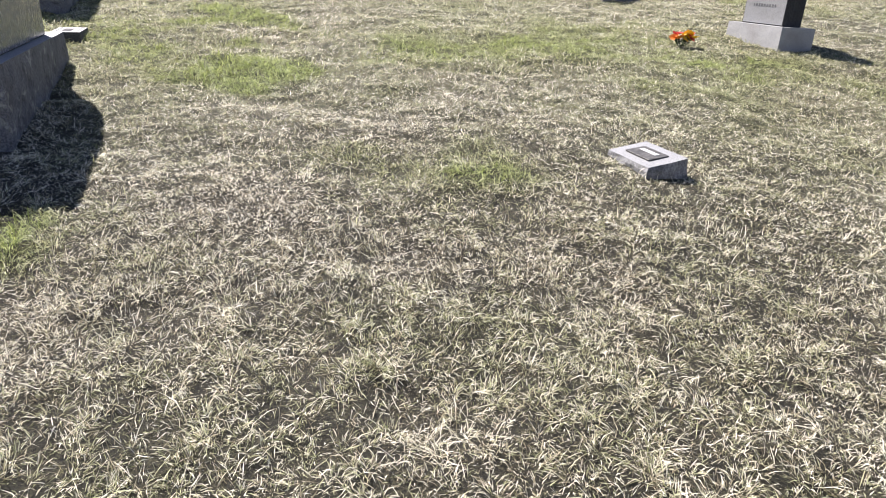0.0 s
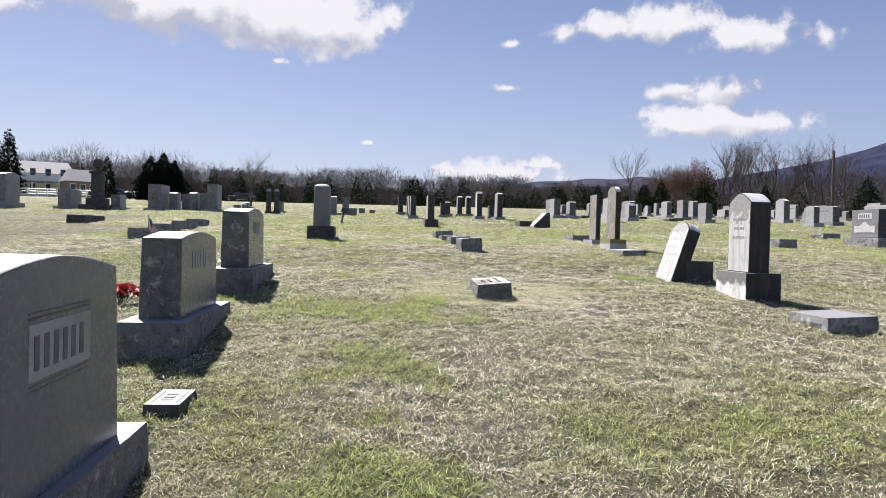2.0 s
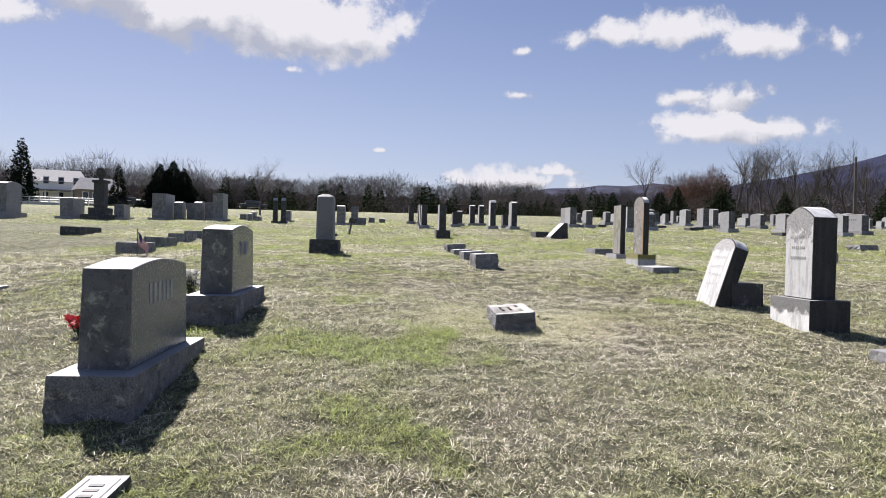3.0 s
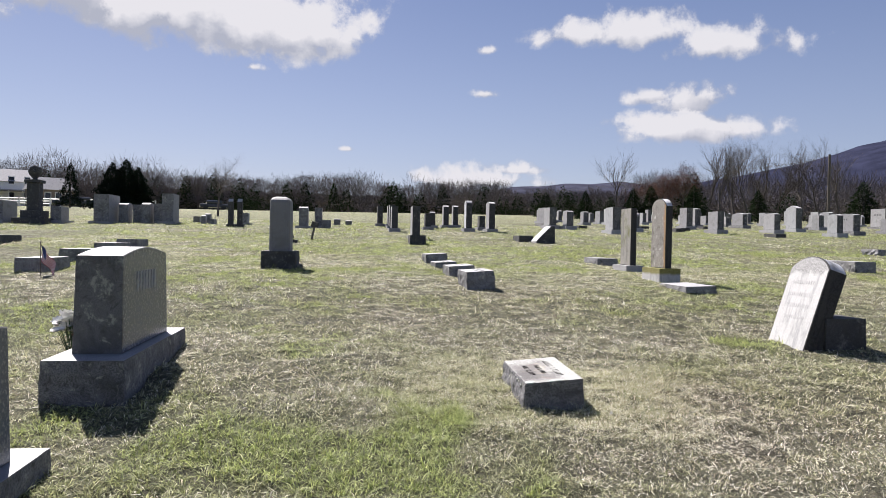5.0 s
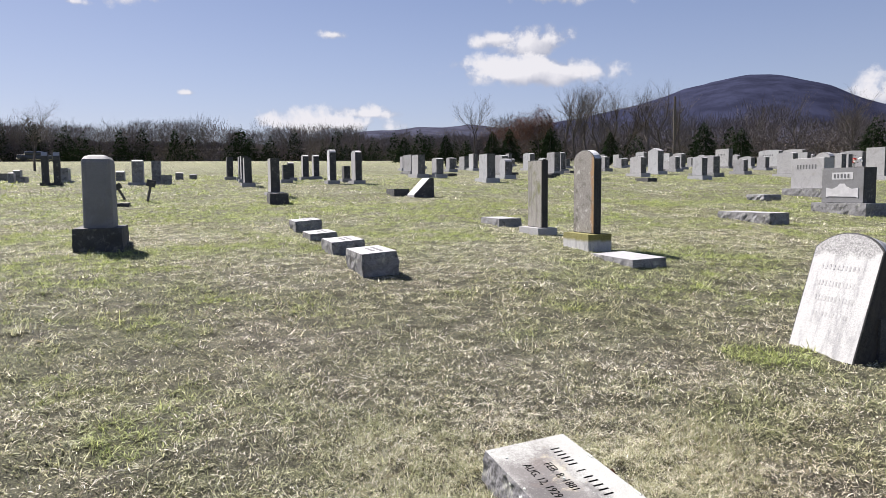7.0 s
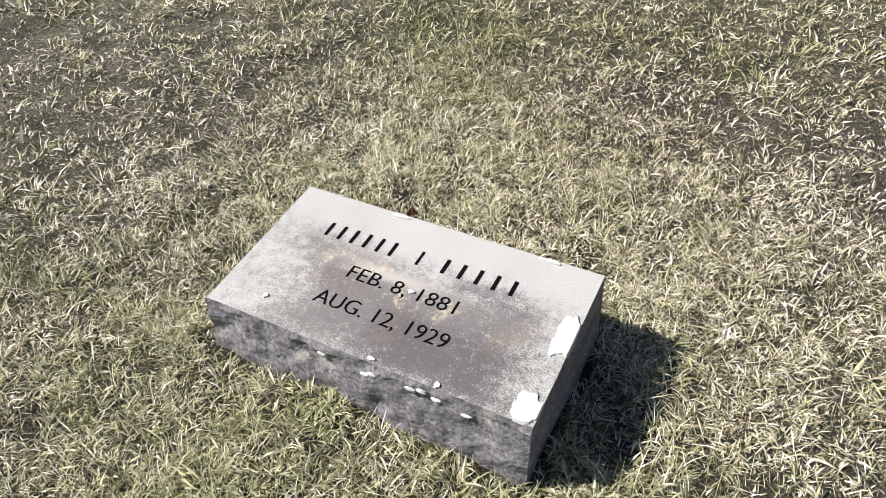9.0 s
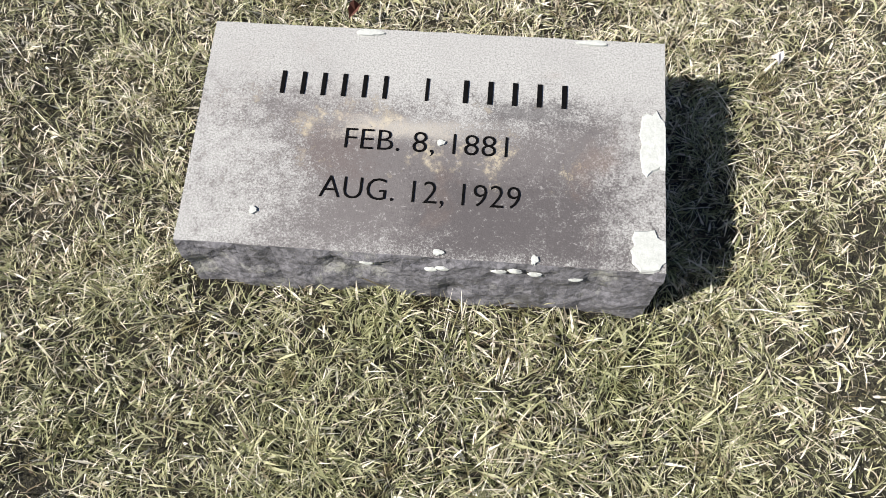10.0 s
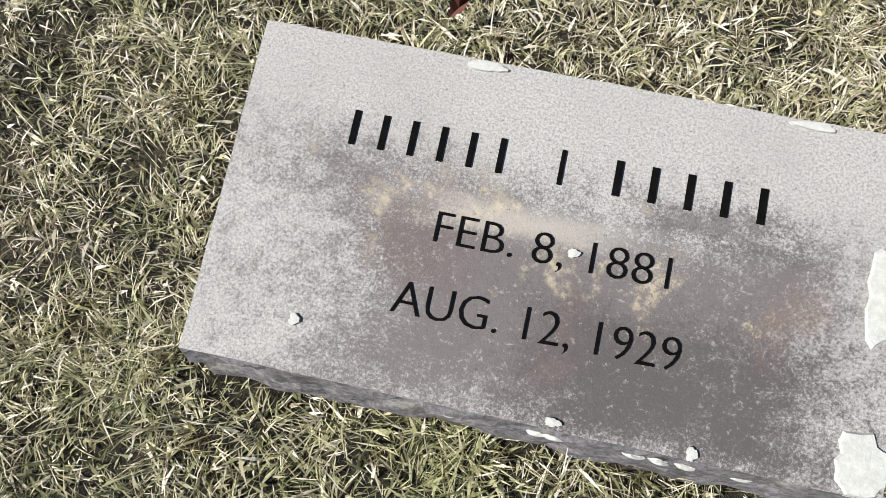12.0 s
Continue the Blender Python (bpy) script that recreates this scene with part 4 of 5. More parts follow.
    bm = bmesh.new()
    rings = []
    for r, z in ((0.1, 1.45), (0.07, 1.5), (0.18, 1.62), (0.22, 1.74), (0.16, 1.82), (0.19, 1.85), (0.02, 1.95)):
        rings.append([bm.verts.new((r * math.cos(a * math.tau / 14), r * math.sin(a * math.tau / 14), z)) for a in range(14)])
    for low, high in zip(rings, rings[1:]):
        for n in range(14):
            bm.faces.new([low[n], low[(n + 1) % 14], high[(n + 1) % 14], high[n]])
    part("urn", bm, DARK_STONE, ob, smooth=True)
    for x, y in ((-12.42, 27.2), (-12.14, 27.3)):
        monument(x, y, ROW, "narrow dark stone post with a pale capped top", 0.17, 0.17, 0.86, (0.26, 0.26, 0.08), "peak", DARK_STONE, DARK_STONE, DARK_STONE, False, group="pair of dark posts", name="stone_post", steps=4)
    GROUP = "tall narrow tablets ahead"
    for x, y, w, h, mat, top in ((-8.3, 31.2, 0.5, 0.66, DARK_STONE, "flat"), (-7.75, 30.6, 0.5, 0.68, PALE, "flat"), (-7.3, 29.1, 0.52, 0.72, PALE, "flat"), (-6.7, 27.0, 0.52, 0.7, PALE, "flat"),
                                 (-5.15, 23.0, 0.6, 0.76, PALE, "flat"), (-5.75, 31.2, 0.36, 0.74, PALE, "arc"), (-5.45, 31.6, 0.36, 0.74, PALE, "arc"), (-6.1, 30.4, 0.2, 0.5, DARK_STONE, "arc"),
                                 (-6.0, 29.0, 0.35, 0.45, DARK_STONE, "flat"), (-4.5, 28.4, 0.42, 0.93, MARBLE, "round"), (-3.75, 28.4, 0.58, 0.9, PALE, "arc"), (-4.2, 29.6, 0.4, 0.4, DARK_STONE, "flat")):
        # Edges are DARK_STONE: the shade of the ends is put into their colour.
        monument(x, y, BACK, "narrow weathered stone tablet on a low base", w, 0.2, h, (w + 0.22, 0.36, 0.09), top, mat, DARK_STONE, FAR_GREY, False, group=GROUP, steps=8)
    ob = flat_marker(-4.68, 21.0, BACK, "dark rectangular base block in front of a tablet", 0.62, 0.36, 0.2, PALE, DARK_STONE, 0.006, name="stone_block")
    ob = thing("slant_headstone", at(-1.75, 22.8, BACK), "pale slant-faced headstone with a dark rough end", "headstone")
    bm = bmesh.new()
    ends = [[bm.verts.new((x, y, z)) for y, z in ((-0.30, -0.1), (-0.30, 0.05), (0.06, 0.42), (0.16, 0.42), (0.18, -0.1))] for x in (-0.27, 0.27)]
    for n in range(5):
        bm.faces.new([ends[0][n], ends[1][n], ends[1][(n + 1) % 5], ends[0][(n + 1) % 5]])
    # Both ends get DARK_STONE, their shade painted as a darker stone.
    bm.faces.new(ends[0][::-1]).material_index = 1
    bm.faces.new(ends[1]).material_index = 1
    bmesh.ops.recalc_face_normals(bm, faces=bm.faces)
    part("block", bm, [PALE, DARK_STONE], ob)
    flat_marker(-2.35, 23.4, BACK, "dark low stone block in the grass", 0.7, 0.36, 0.14, DARK_STONE, DARK_STONE, 0.01)


middle_and_left_stones()


def right_field():
    GROUP = "headstones of the far right field"
    rows = ((-1.9, 33.2, 0.75, 0.70, "flat"), (-1.2, 32.7, 0.55, 0.60, "arc"), (0.3, 29.4, 0.72, 0.76, "flat"), (1.2, 32.0, 0.5, 0.58, "round"), (3.8, 43.9, 0.8, 0.78, "arc"), (3.9, 37.4, 0.68, 0.8, "flat"),
            (7.2, 51.4, 0.8, 0.45, "flat"), (12.3, 62.5, 0.5, 0.75, "arc"), (12.6, 59.1, 0.75, 0.75, "flat"), (14.3, 58.9, 1.0, 0.95, "arc"), (8.3, 37.3, 0.75, 0.98, "peak"), (13.5, 50.9, 0.75, 0.8, "flat"),
            (12.7, 46.7, 0.8, 0.78, "arc"), (9.3, 34.3, 1.2, 0.68, "serp"), (16.9, 50.6, 1.2, 1.05, "flat"), (18.3, 50.5, 1.0, 0.6, "peak"), (18.7, 48.3, 1.6, 0.98, "serp"), (24.5, 56.8, 1.9, 1.1, "serp"),
            (24.9, 50.4, 1.6, 0.95, "serp"), (14.2, 31.3, 0.75, 1.0, "flat"), (22.4, 51.5, 0.8, 0.85, "flat"), (10.6, 41.5, 0.5, 0.62, "arc"), (5.6, 47.3, 0.7, 0.6, "arc"), (1.7, 40.2, 0.6, 0.5, "arc"),
            (0.6, 46.8, 0.8, 0.6, "flat"), (-0.4, 41.0, 0.5, 0.55, "arc"), (20.9, 44.6, 0.8, 0.7, "flat"), (16.2, 44.0, 0.6, 0.6, "arc"), (18.0, 27.3, 1.3, 0.8, "serp"), (16.0, 23.8, 1.1, 0.8, "flat"),
            (19.5, 33.5, 1.4, 0.85, "serp"), (23.0, 37.5, 1.3, 0.9, "flat"), (27.5, 43.5, 1.5, 0.95, "serp"), (13.0, 26.6, 0.9, 0.75, "arc"), (21.5, 29.8, 1.1, 0.8, "flat"), (25.0, 33.5, 1.0, 0.9, "serp"),
            (-2.7, 44.0, 0.6, 0.6, "flat"), (2.6, 50.5, 0.9, 0.65, "flat"), (9.2, 56.0, 0.9, 0.7, "flat"), (11.0, 52.5, 0.6, 0.5, "arc"), (30.0, 52.0, 1.6, 1.0, "flat"), (28.5, 38.0, 1.2, 0.9, "arc"))
    rng = random.Random(11)
    for x, y, w, h, top in rows:
        mat = rng.choice((FAR_GREY, FAR_GREY, PALE, PALE, WHITE_MARBLE))
        words = {FAR_GREY: "grey granite headstone on a base", PALE: "pale granite headstone on a rock-faced base", WHITE_MARBLE: "white marble headstone on a base"}[mat]
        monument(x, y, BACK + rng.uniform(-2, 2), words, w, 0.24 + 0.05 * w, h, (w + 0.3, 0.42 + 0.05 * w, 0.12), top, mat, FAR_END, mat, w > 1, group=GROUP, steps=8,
                 text=((-w * 0.28, w * 0.28, h * 0.62, h * 0.72, 5),) if w > 0.9 else None)
    # further rows between and behind them
    taken = [(x, y) for x, y, w, h, top in rows]
    for n in range(400):
        x, y = rng.uniform(-3, 34), rng.uniform(31, 64)
        if x < (y - 46) * 0.45 - 4 or any((x - a) ** 2 + (y - b) ** 2 < 6.5 for a, b in taken) or len(taken) > 112:
            continue
        taken.append((x, y))
        w, h, top = rng.choice((0.45, 0.5, 0.6, 0.75, 1.0, 1.3)), rng.uniform(0.4, 0.85), rng.choice(("flat", "arc", "serp", "round", "peak"))
        mat = rng.choice((FAR_GREY, PALE, PALE, WHITE_MARBLE))
        words = {FAR_GREY: "grey granite headstone in the far field", PALE: "pale granite headstone in the far field", WHITE_MARBLE: "white marble headstone in the far field"}[mat]
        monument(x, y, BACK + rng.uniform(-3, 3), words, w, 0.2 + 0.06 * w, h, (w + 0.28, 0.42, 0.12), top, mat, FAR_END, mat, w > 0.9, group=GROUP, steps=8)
    for x, y, w in ((9.3, 40.5, 0.5), (10.4, 42.0, 0.5), (11.3, 43.4, 0.5), (2.9, 33.0, 0.6), (3.3, 34.6, 0.7), (5.6, 30.0, 0.7), (1.9, 36.0, 0.6), (4.9, 38.8, 0.6), (-0.7, 34.6, 0.7)):
        flat_marker(x, y, BACK, "small low dark footstone in the grass", w, 0.35, 0.1, FAR_GREY, DARK_STONE, 0.01, group="low footstones of the far field")


right_field()

# ---- small things on the graves ----


def bouquet(name, x, y, label, blooms, size, spread, height, seed):
    ob = thing(name, at(x, y, 20), label, "flowers")
    rng = random.Random(seed)
    stems = bmesh.new()
    for mat, count in blooms:
        for n in range(count):
            bm = bmesh.new()
            cx, cy, cz = rng.gauss(0, spread), rng.gauss(0, spread * 0.7), height * rng.uniform(0.55, 1.0)
            if mat is YELLOW:
                cx += spread * 1.2
            if mat in (RED, ORANGE):
                cx -= spread * 0.8
            tilt = Euler((rng.uniform(-0.8, 0.8), rng.uniform(-0.8, 0.8), rng.uniform(0, 6))).to_matrix()
            for ring, petals in ((1.0, 8), (0.65, 6), (0.35, 4)):
                for k in range(petals):
                    a = k / petals * math.tau + ring
                    tip = Vector((math.cos(a), math.sin(a), 0.9 - ring * 0.7)) * size * ring
                    side = Vector((-math.sin(a), math.cos(a), 0)) * size * 0.42 * ring
                    mid = Vector((math.cos(a), math.sin(a), 0.25)) * size * ring * 0.55
                    quad = [Vector((0, 0, -size * 0.2)), mid + side, tip, mid - side]
                    bm.faces.new([bm.verts.new(tilt @ q + Vector((cx, cy, cz))) for q in quad])
            part("bloom", bm, mat, ob)
            foot = Vector((cx * 0.3, cy * 0.3, 0.0))
            head, w = Vector((cx, cy, cz)), Vector((0.003, 0.0, 0.0))
            stems.faces.new([stems.verts.new(v) for v in (foot - w, foot + w, head + w, head - w)])
            for k in range(3):
                leaf = foot.lerp(head, rng.uniform(0.3, 0.9))
                out = Vector((rng.uniform(-1, 1), rng.uniform(-1, 1), 0.3)).normalized() * size
                across = out.cross(Vector((0, 0, 1))).normalized() * size * 0.25
                stems.faces.new([stems.verts.new(v) for v in (leaf, leaf + out * 0.5 + across, leaf + out, leaf + out * 0.5 - across)])
    part("stems_and_leaves", stems, STEM, ob)


bouquet("flowers", 1.66, 5.70, "small bunch of red, orange and yellow cloth flowers in the grass", ((RED, 4), (ORANGE, 3), (YELLOW, 6), (WHITE_PETAL, 1)), 0.038, 0.045, 0.10, 2)
bouquet("flowers", -4.35, 7.25, "bunch of coral red cloth flowers behind a monument", ((PINK, 18),), 0.06, 0.06, 0.14, 4)
bouquet("flowers", -4.42, 8.85, "bunch of white cloth flowers behind a monument", ((WHITE_PETAL, 26),), 0.05, 0.06, 0.3, 6)
bouquet("flowers", 24.3, 49.2, "red and white flowers in front of a headstone", ((RED, 7), (WHITE_PETAL, 6)), 0.12, 0.2, 0.6, 8)
bouquet("flowers", 26.6, 48.5, "red and orange flowers in front of a headstone", ((RED, 6), (ORANGE, 5)), 0.12, 0.2, 0.55, 9)
bouquet("flowers", 16.5, 47.2, "red flowers beside a headstone", ((RED, 6),), 0.1, 0.12, 0.4, 10)


def small_flag(x, y):
    ob = thing("small_flag", at(x, y, 10), "small striped red, white and blue flag on a thin stick", "flag")
    bm = bmesh.new()
    bmesh.ops.create_cone(bm, segments=8, radius1=0.006, radius2=0.005, depth=0.44, cap_ends=True)
    bmesh.ops.translate(bm, verts=bm.verts, vec=(0, 0, 0.17))
    part("stick", bm, POLE_WOOD, ob)
    bm = bmesh.new()
    bmesh.ops.create_icosphere(bm, subdivisions=1, radius=0.012)
    bmesh.ops.translate(bm, verts=bm.verts, vec=(0, 0, 0.395))
    part("finial", bm, BRONZE, ob)

    def cloth(u, v):
        # u along the fly, v down the hoist; the cloth hangs and folds
        fall = u * 0.62
        return Vector((u * 0.18 + 0.005, 0.03 * math.sin(u * 9 + v * 3), 0.36 - v * 0.17 - fall * 0.36))
    for n in range(13):
        bm = bmesh.new()
        start = 0.42 if n < 7 else 0.0
        cols = [start + (1 - start) * k / 8 for k in range(9)]
        low = [bm.verts.new(cloth(u, n / 13)) for u in cols]
        high = [bm.verts.new(cloth(u, (n + 1) / 13)) for u in cols]
        for k in range(8):
            bm.faces.new([low[k], low[k + 1], high[k + 1], high[k]])
        part("stripe", bm, STRIPE_RED if n % 2 == 0 else STRIPE_WHITE, ob)
    bm = bmesh.new()
    grid = [[bm.verts.new(cloth(0.42 * i / 4, j / 13)) for i in range(5)] for j in range(8)]
    for j in range(7):
        for i in range(4):
            bm.faces.new([grid[j][i], grid[j][i + 1], grid[j + 1][i + 1], grid[j + 1][i]])
    part("canton", bm, FLAG_BLUE, ob)


small_flag(-7.5, 12.3)


def leaning_stake(x, y, lean, turn, height):
    ob = thing("leaning_stake", pose(x, y, on_ground(x, y) - 0.05, 0, lean, turn), "thin dark metal grave stake leaning in the grass", "grave stake", "leaning stakes")
    bm = bmesh.new()
    box(bm, -0.025, 0.025, -0.012, 0.012, 0, height, 0.004)
    part("stake", bm, BRONZE, ob)
    bm = bmesh.new()
    box(bm, -0.09, 0.09, -0.016, 0.016, height * 0.72, height, 0.01)
    part("plate", bm, DARK_STONE, ob)


leaning_stake(-7.42, 21.4, 12, 20, 0.5)
leaning_stake(-8.04, 21.9, -28, 20, 0.42)
flat_marker(-7.5, 20.3, ROW, "small flat pale stone lying in the grass", 0.4, 0.3, 0.06, PALE, DARK_STONE)


def dry_leaf(x, y, turn, size, mat, label):
    bm = bmesh.new()
    spine = [bm.verts.new((size * (k / 4 - 0.5), 0, 0.012 + 0.004 * math.sin(k))) for k in range(5)]
    for side in (-1, 1):
        rim = [bm.verts.new((size * (k / 4 - 0.5), side * size * 0.3 * math.sin(math.pi * k / 4), 0.02 + 0.004 * k)) for k in (1, 2, 3)]
        for quad in ((spine[0], spine[1], rim[0]), (spine[1], spine[2], rim[1], rim[0]), (spine[2], spine[3], rim[2], rim[1]), (spine[3], spine[4], rim[2])):
            bm.faces.new(quad)
    ob = link("dry_leaf", bm, mat)
    ob.matrix_world = pose(x, y, on_ground(x, y) + 0.012, 12, -8, turn)
    tagged(ob, label, "leaf", "fallen leaves")


dry_leaf(-0.945, 8.366, 40, 0.018, STRIPE_WHITE, "pale dry leaf lying on the turf")
dry_leaf(-1.10, 8.998, -20, 0.03, RUSSET, "small russet dry leaf lying on the turf")

# ---- trees, buildings, distance ----


def tubes(segments):
    """Three-sided tapered tubes. segments: rows of x0 y0 z0 x1 y1 z1 r0 r1."""
    s = np.asarray(segments, dtype=np.float64)
    a, b, ra, rb = s[:, 0:3], s[:, 3:6], s[:, 6:7], s[:, 7:8]
    way = b - a
    way /= np.linalg.norm(way, axis=1, keepdims=True) + 1e-9
    side = np.cross(way, np.where(np.abs(way[:, 2:3]) > 0.9, (1.0, 0.0, 0.0), (0.0, 0.0, 1.0)))
    side /= np.linalg.norm(side, axis=1, keepdims=True) + 1e-9
    third = np.cross(way, side)
    rings = []
    for p, r in ((a, ra), (b, rb)):
        for k in range(3):
            ang = k * math.tau / 3
            rings.append(p + r * (math.cos(ang) * side + math.sin(ang) * third))
    verts = np.stack(rings, 1).reshape(-1, 3)
    base = np.arange(len(s))[:, None] * 6
    faces = np.concatenate([base + np.array([[k, (k + 1) % 3, 3 + (k + 1) % 3, 3 + k]]) for k in range(3)])
    return verts, faces


def grow(rng, height, levels, forks=3, lean=0.5, trunk=0.02):
    """A bare tree at the origin as rows for tubes()."""
    rows = []

    def limb(p, way, length, radius, level):
        pieces = 3 if level < 2 else 2
        for k in range(pieces):
            way = (way + Vector((rng.gauss(0, 0.13), rng.gauss(0, 0.13), rng.gauss(0.05, 0.08)))).normalized()
            q = p + way * (length / pieces)
            thin = radius * (1 - 0.4 * (k + 1) / pieces)
            rows.append((*p, *q, radius * (1 - 0.4 * k / pieces), thin))
            p = q
            if level < levels and (level > 0 or k > 0):
                for n in range(forks if k == pieces - 1 else max(1, forks - 1)):
                    out = Vector((rng.gauss(0, 1), rng.gauss(0, 1), rng.gauss(0.25, 0.5))).normalized()
                    limb(p, (way * (1 - lean) + out * lean).normalized(), length * rng.uniform(0.5, 0.75), thin * rng.uniform(0.45, 0.7), level + 1)
    limb(Vector((0, 0, -0.2)), Vector((rng.gauss(0, 0.05), rng.gauss(0, 0.05), 1)).normalized(), height * 0.5, height * trunk, 0)
    rows = np.array(rows)
    rows[:, :6] *= height / rows[:, 5].max()
    return rows


def leaf_cloud(rng, points, size, flat=0.6):
    """A small triangle of foliage or twigs at every point."""
    points = np.asarray(points)
    count = len(points)
    a = rng.normal(size=(count, 3)) * (1, 1, flat)
    b = rng.normal(size=(count, 3)) * (1, 1, flat)
    a /= np.linalg.norm(a, axis=1, keepdims=True)
    b /= np.linalg.norm(b, axis=1, keepdims=True)
    size = np.broadcast_to(np.asarray(size), (count,))[:, None] * rng.uniform(0.6, 1.4, (count, 1))
    verts = np.stack([points, points + a * size, points + b * size], 1).reshape(-1, 3)
    return verts, np.arange(count * 3).reshape(-1, 3)


def spruce_points(rng, count, height, radius, tiers=9):
    """Points in a ragged cone of drooping tiers."""
    z = 1 - np.sqrt(rng.uniform(0, 1, count))
    tier = np.floor(z * tiers) / tiers
    inside = (z - tier) * tiers
    reach = radius * (1 - z) ** 0.75 * (1.05 - 0.4 * inside) * np.sqrt(rng.uniform(0.35, 1, count))
    ang = rng.uniform(0, math.tau, count)
    reach = reach * (1 + 0.22 * np.sin(ang * 5 + tier * 17)) * (1 + 0.15 * np.sin(ang * 3 + 2))
    return np.stack([reach * np.cos(ang), reach * np.sin(ang), height * (0.06 + 0.94 * z)], -1)


def bearing(az, dist, eye=(-0.9, 4.0)):
    """A place dist metres off, az degrees to the left of +y."""
    return eye[0] - math.sin(radians(az)) * dist, eye[1] + math.cos(radians(az)) * dist


def stuff(name, pieces, mat, label, category):
    """Joins (verts, faces) pieces into one mesh."""
    offset, vs, fs = 0, [], []
    for v, f in pieces:
        vs.append(v)
        fs.append(f + offset)
        offset += len(v)
    mesh = array_mesh(name, np.concatenate(vs), np.concatenate(fs), [mat])
    return tagged(new(name, mesh), label, category, kind="stuff")


def bare_tree(az, dist, height, levels, seed, label, forks=3, lean=0.5, trunk=0.02, twigs=None):
    x, y = bearing(az, dist)
    ob = thing("bare_tree", at(x, y, 0), label, "tree", "bare trees at the field's edge")
    rows = grow(random.Random(seed), height, levels, forks, lean, trunk)
    thick = rows[:, 6] > height * trunk * 0.42
    for name, chosen in (("trunk", rows[thick]), ("crown", rows[~thick])):
        if len(chosen):
            v, f = tubes(chosen)
            piece = new(name, array_mesh(name, v, f, [BARK]))
            piece.parent = ob
    if twigs:
        rng = np.random.default_rng(seed)
        tips = rows[rows[:, 6] < height * trunk * 0.3][:, 3:6]
        picks = tips[rng.integers(0, len(tips), 5200)] + rng.normal(0, height * 0.03, (5200, 3))
        v, f = leaf_cloud(rng, picks, height * 0.013)
        piece = new("foliage", array_mesh("foliage", v, f, [twigs]))
        piece.parent = ob


def evergreen(az, dist, height, radius, mat, seed, label, tiers=9, count=5000, name="evergreen_tree"):
    x, y = bearing(az, dist)
    ob = thing(name, at(x, y, 0), label, "tree", "evergreens of the field")
    v, f = tubes([(0, 0, -0.3, 0, 0, height * 0.5, height * 0.03, height * 0.02), (0, 0, height * 0.5, 0, 0, height * 0.96, height * 0.02, height * 0.004)])
    piece = new("trunk", array_mesh("trunk", v, f, [BARK]))
    piece.parent = ob
    rng = np.random.default_rng(seed)
    v, f = leaf_cloud(rng, spruce_points(rng, count, height, radius, tiers), height * 0.03)
    piece = new("crown", array_mesh("crown", v, f, [mat]))
    piece.parent = ob


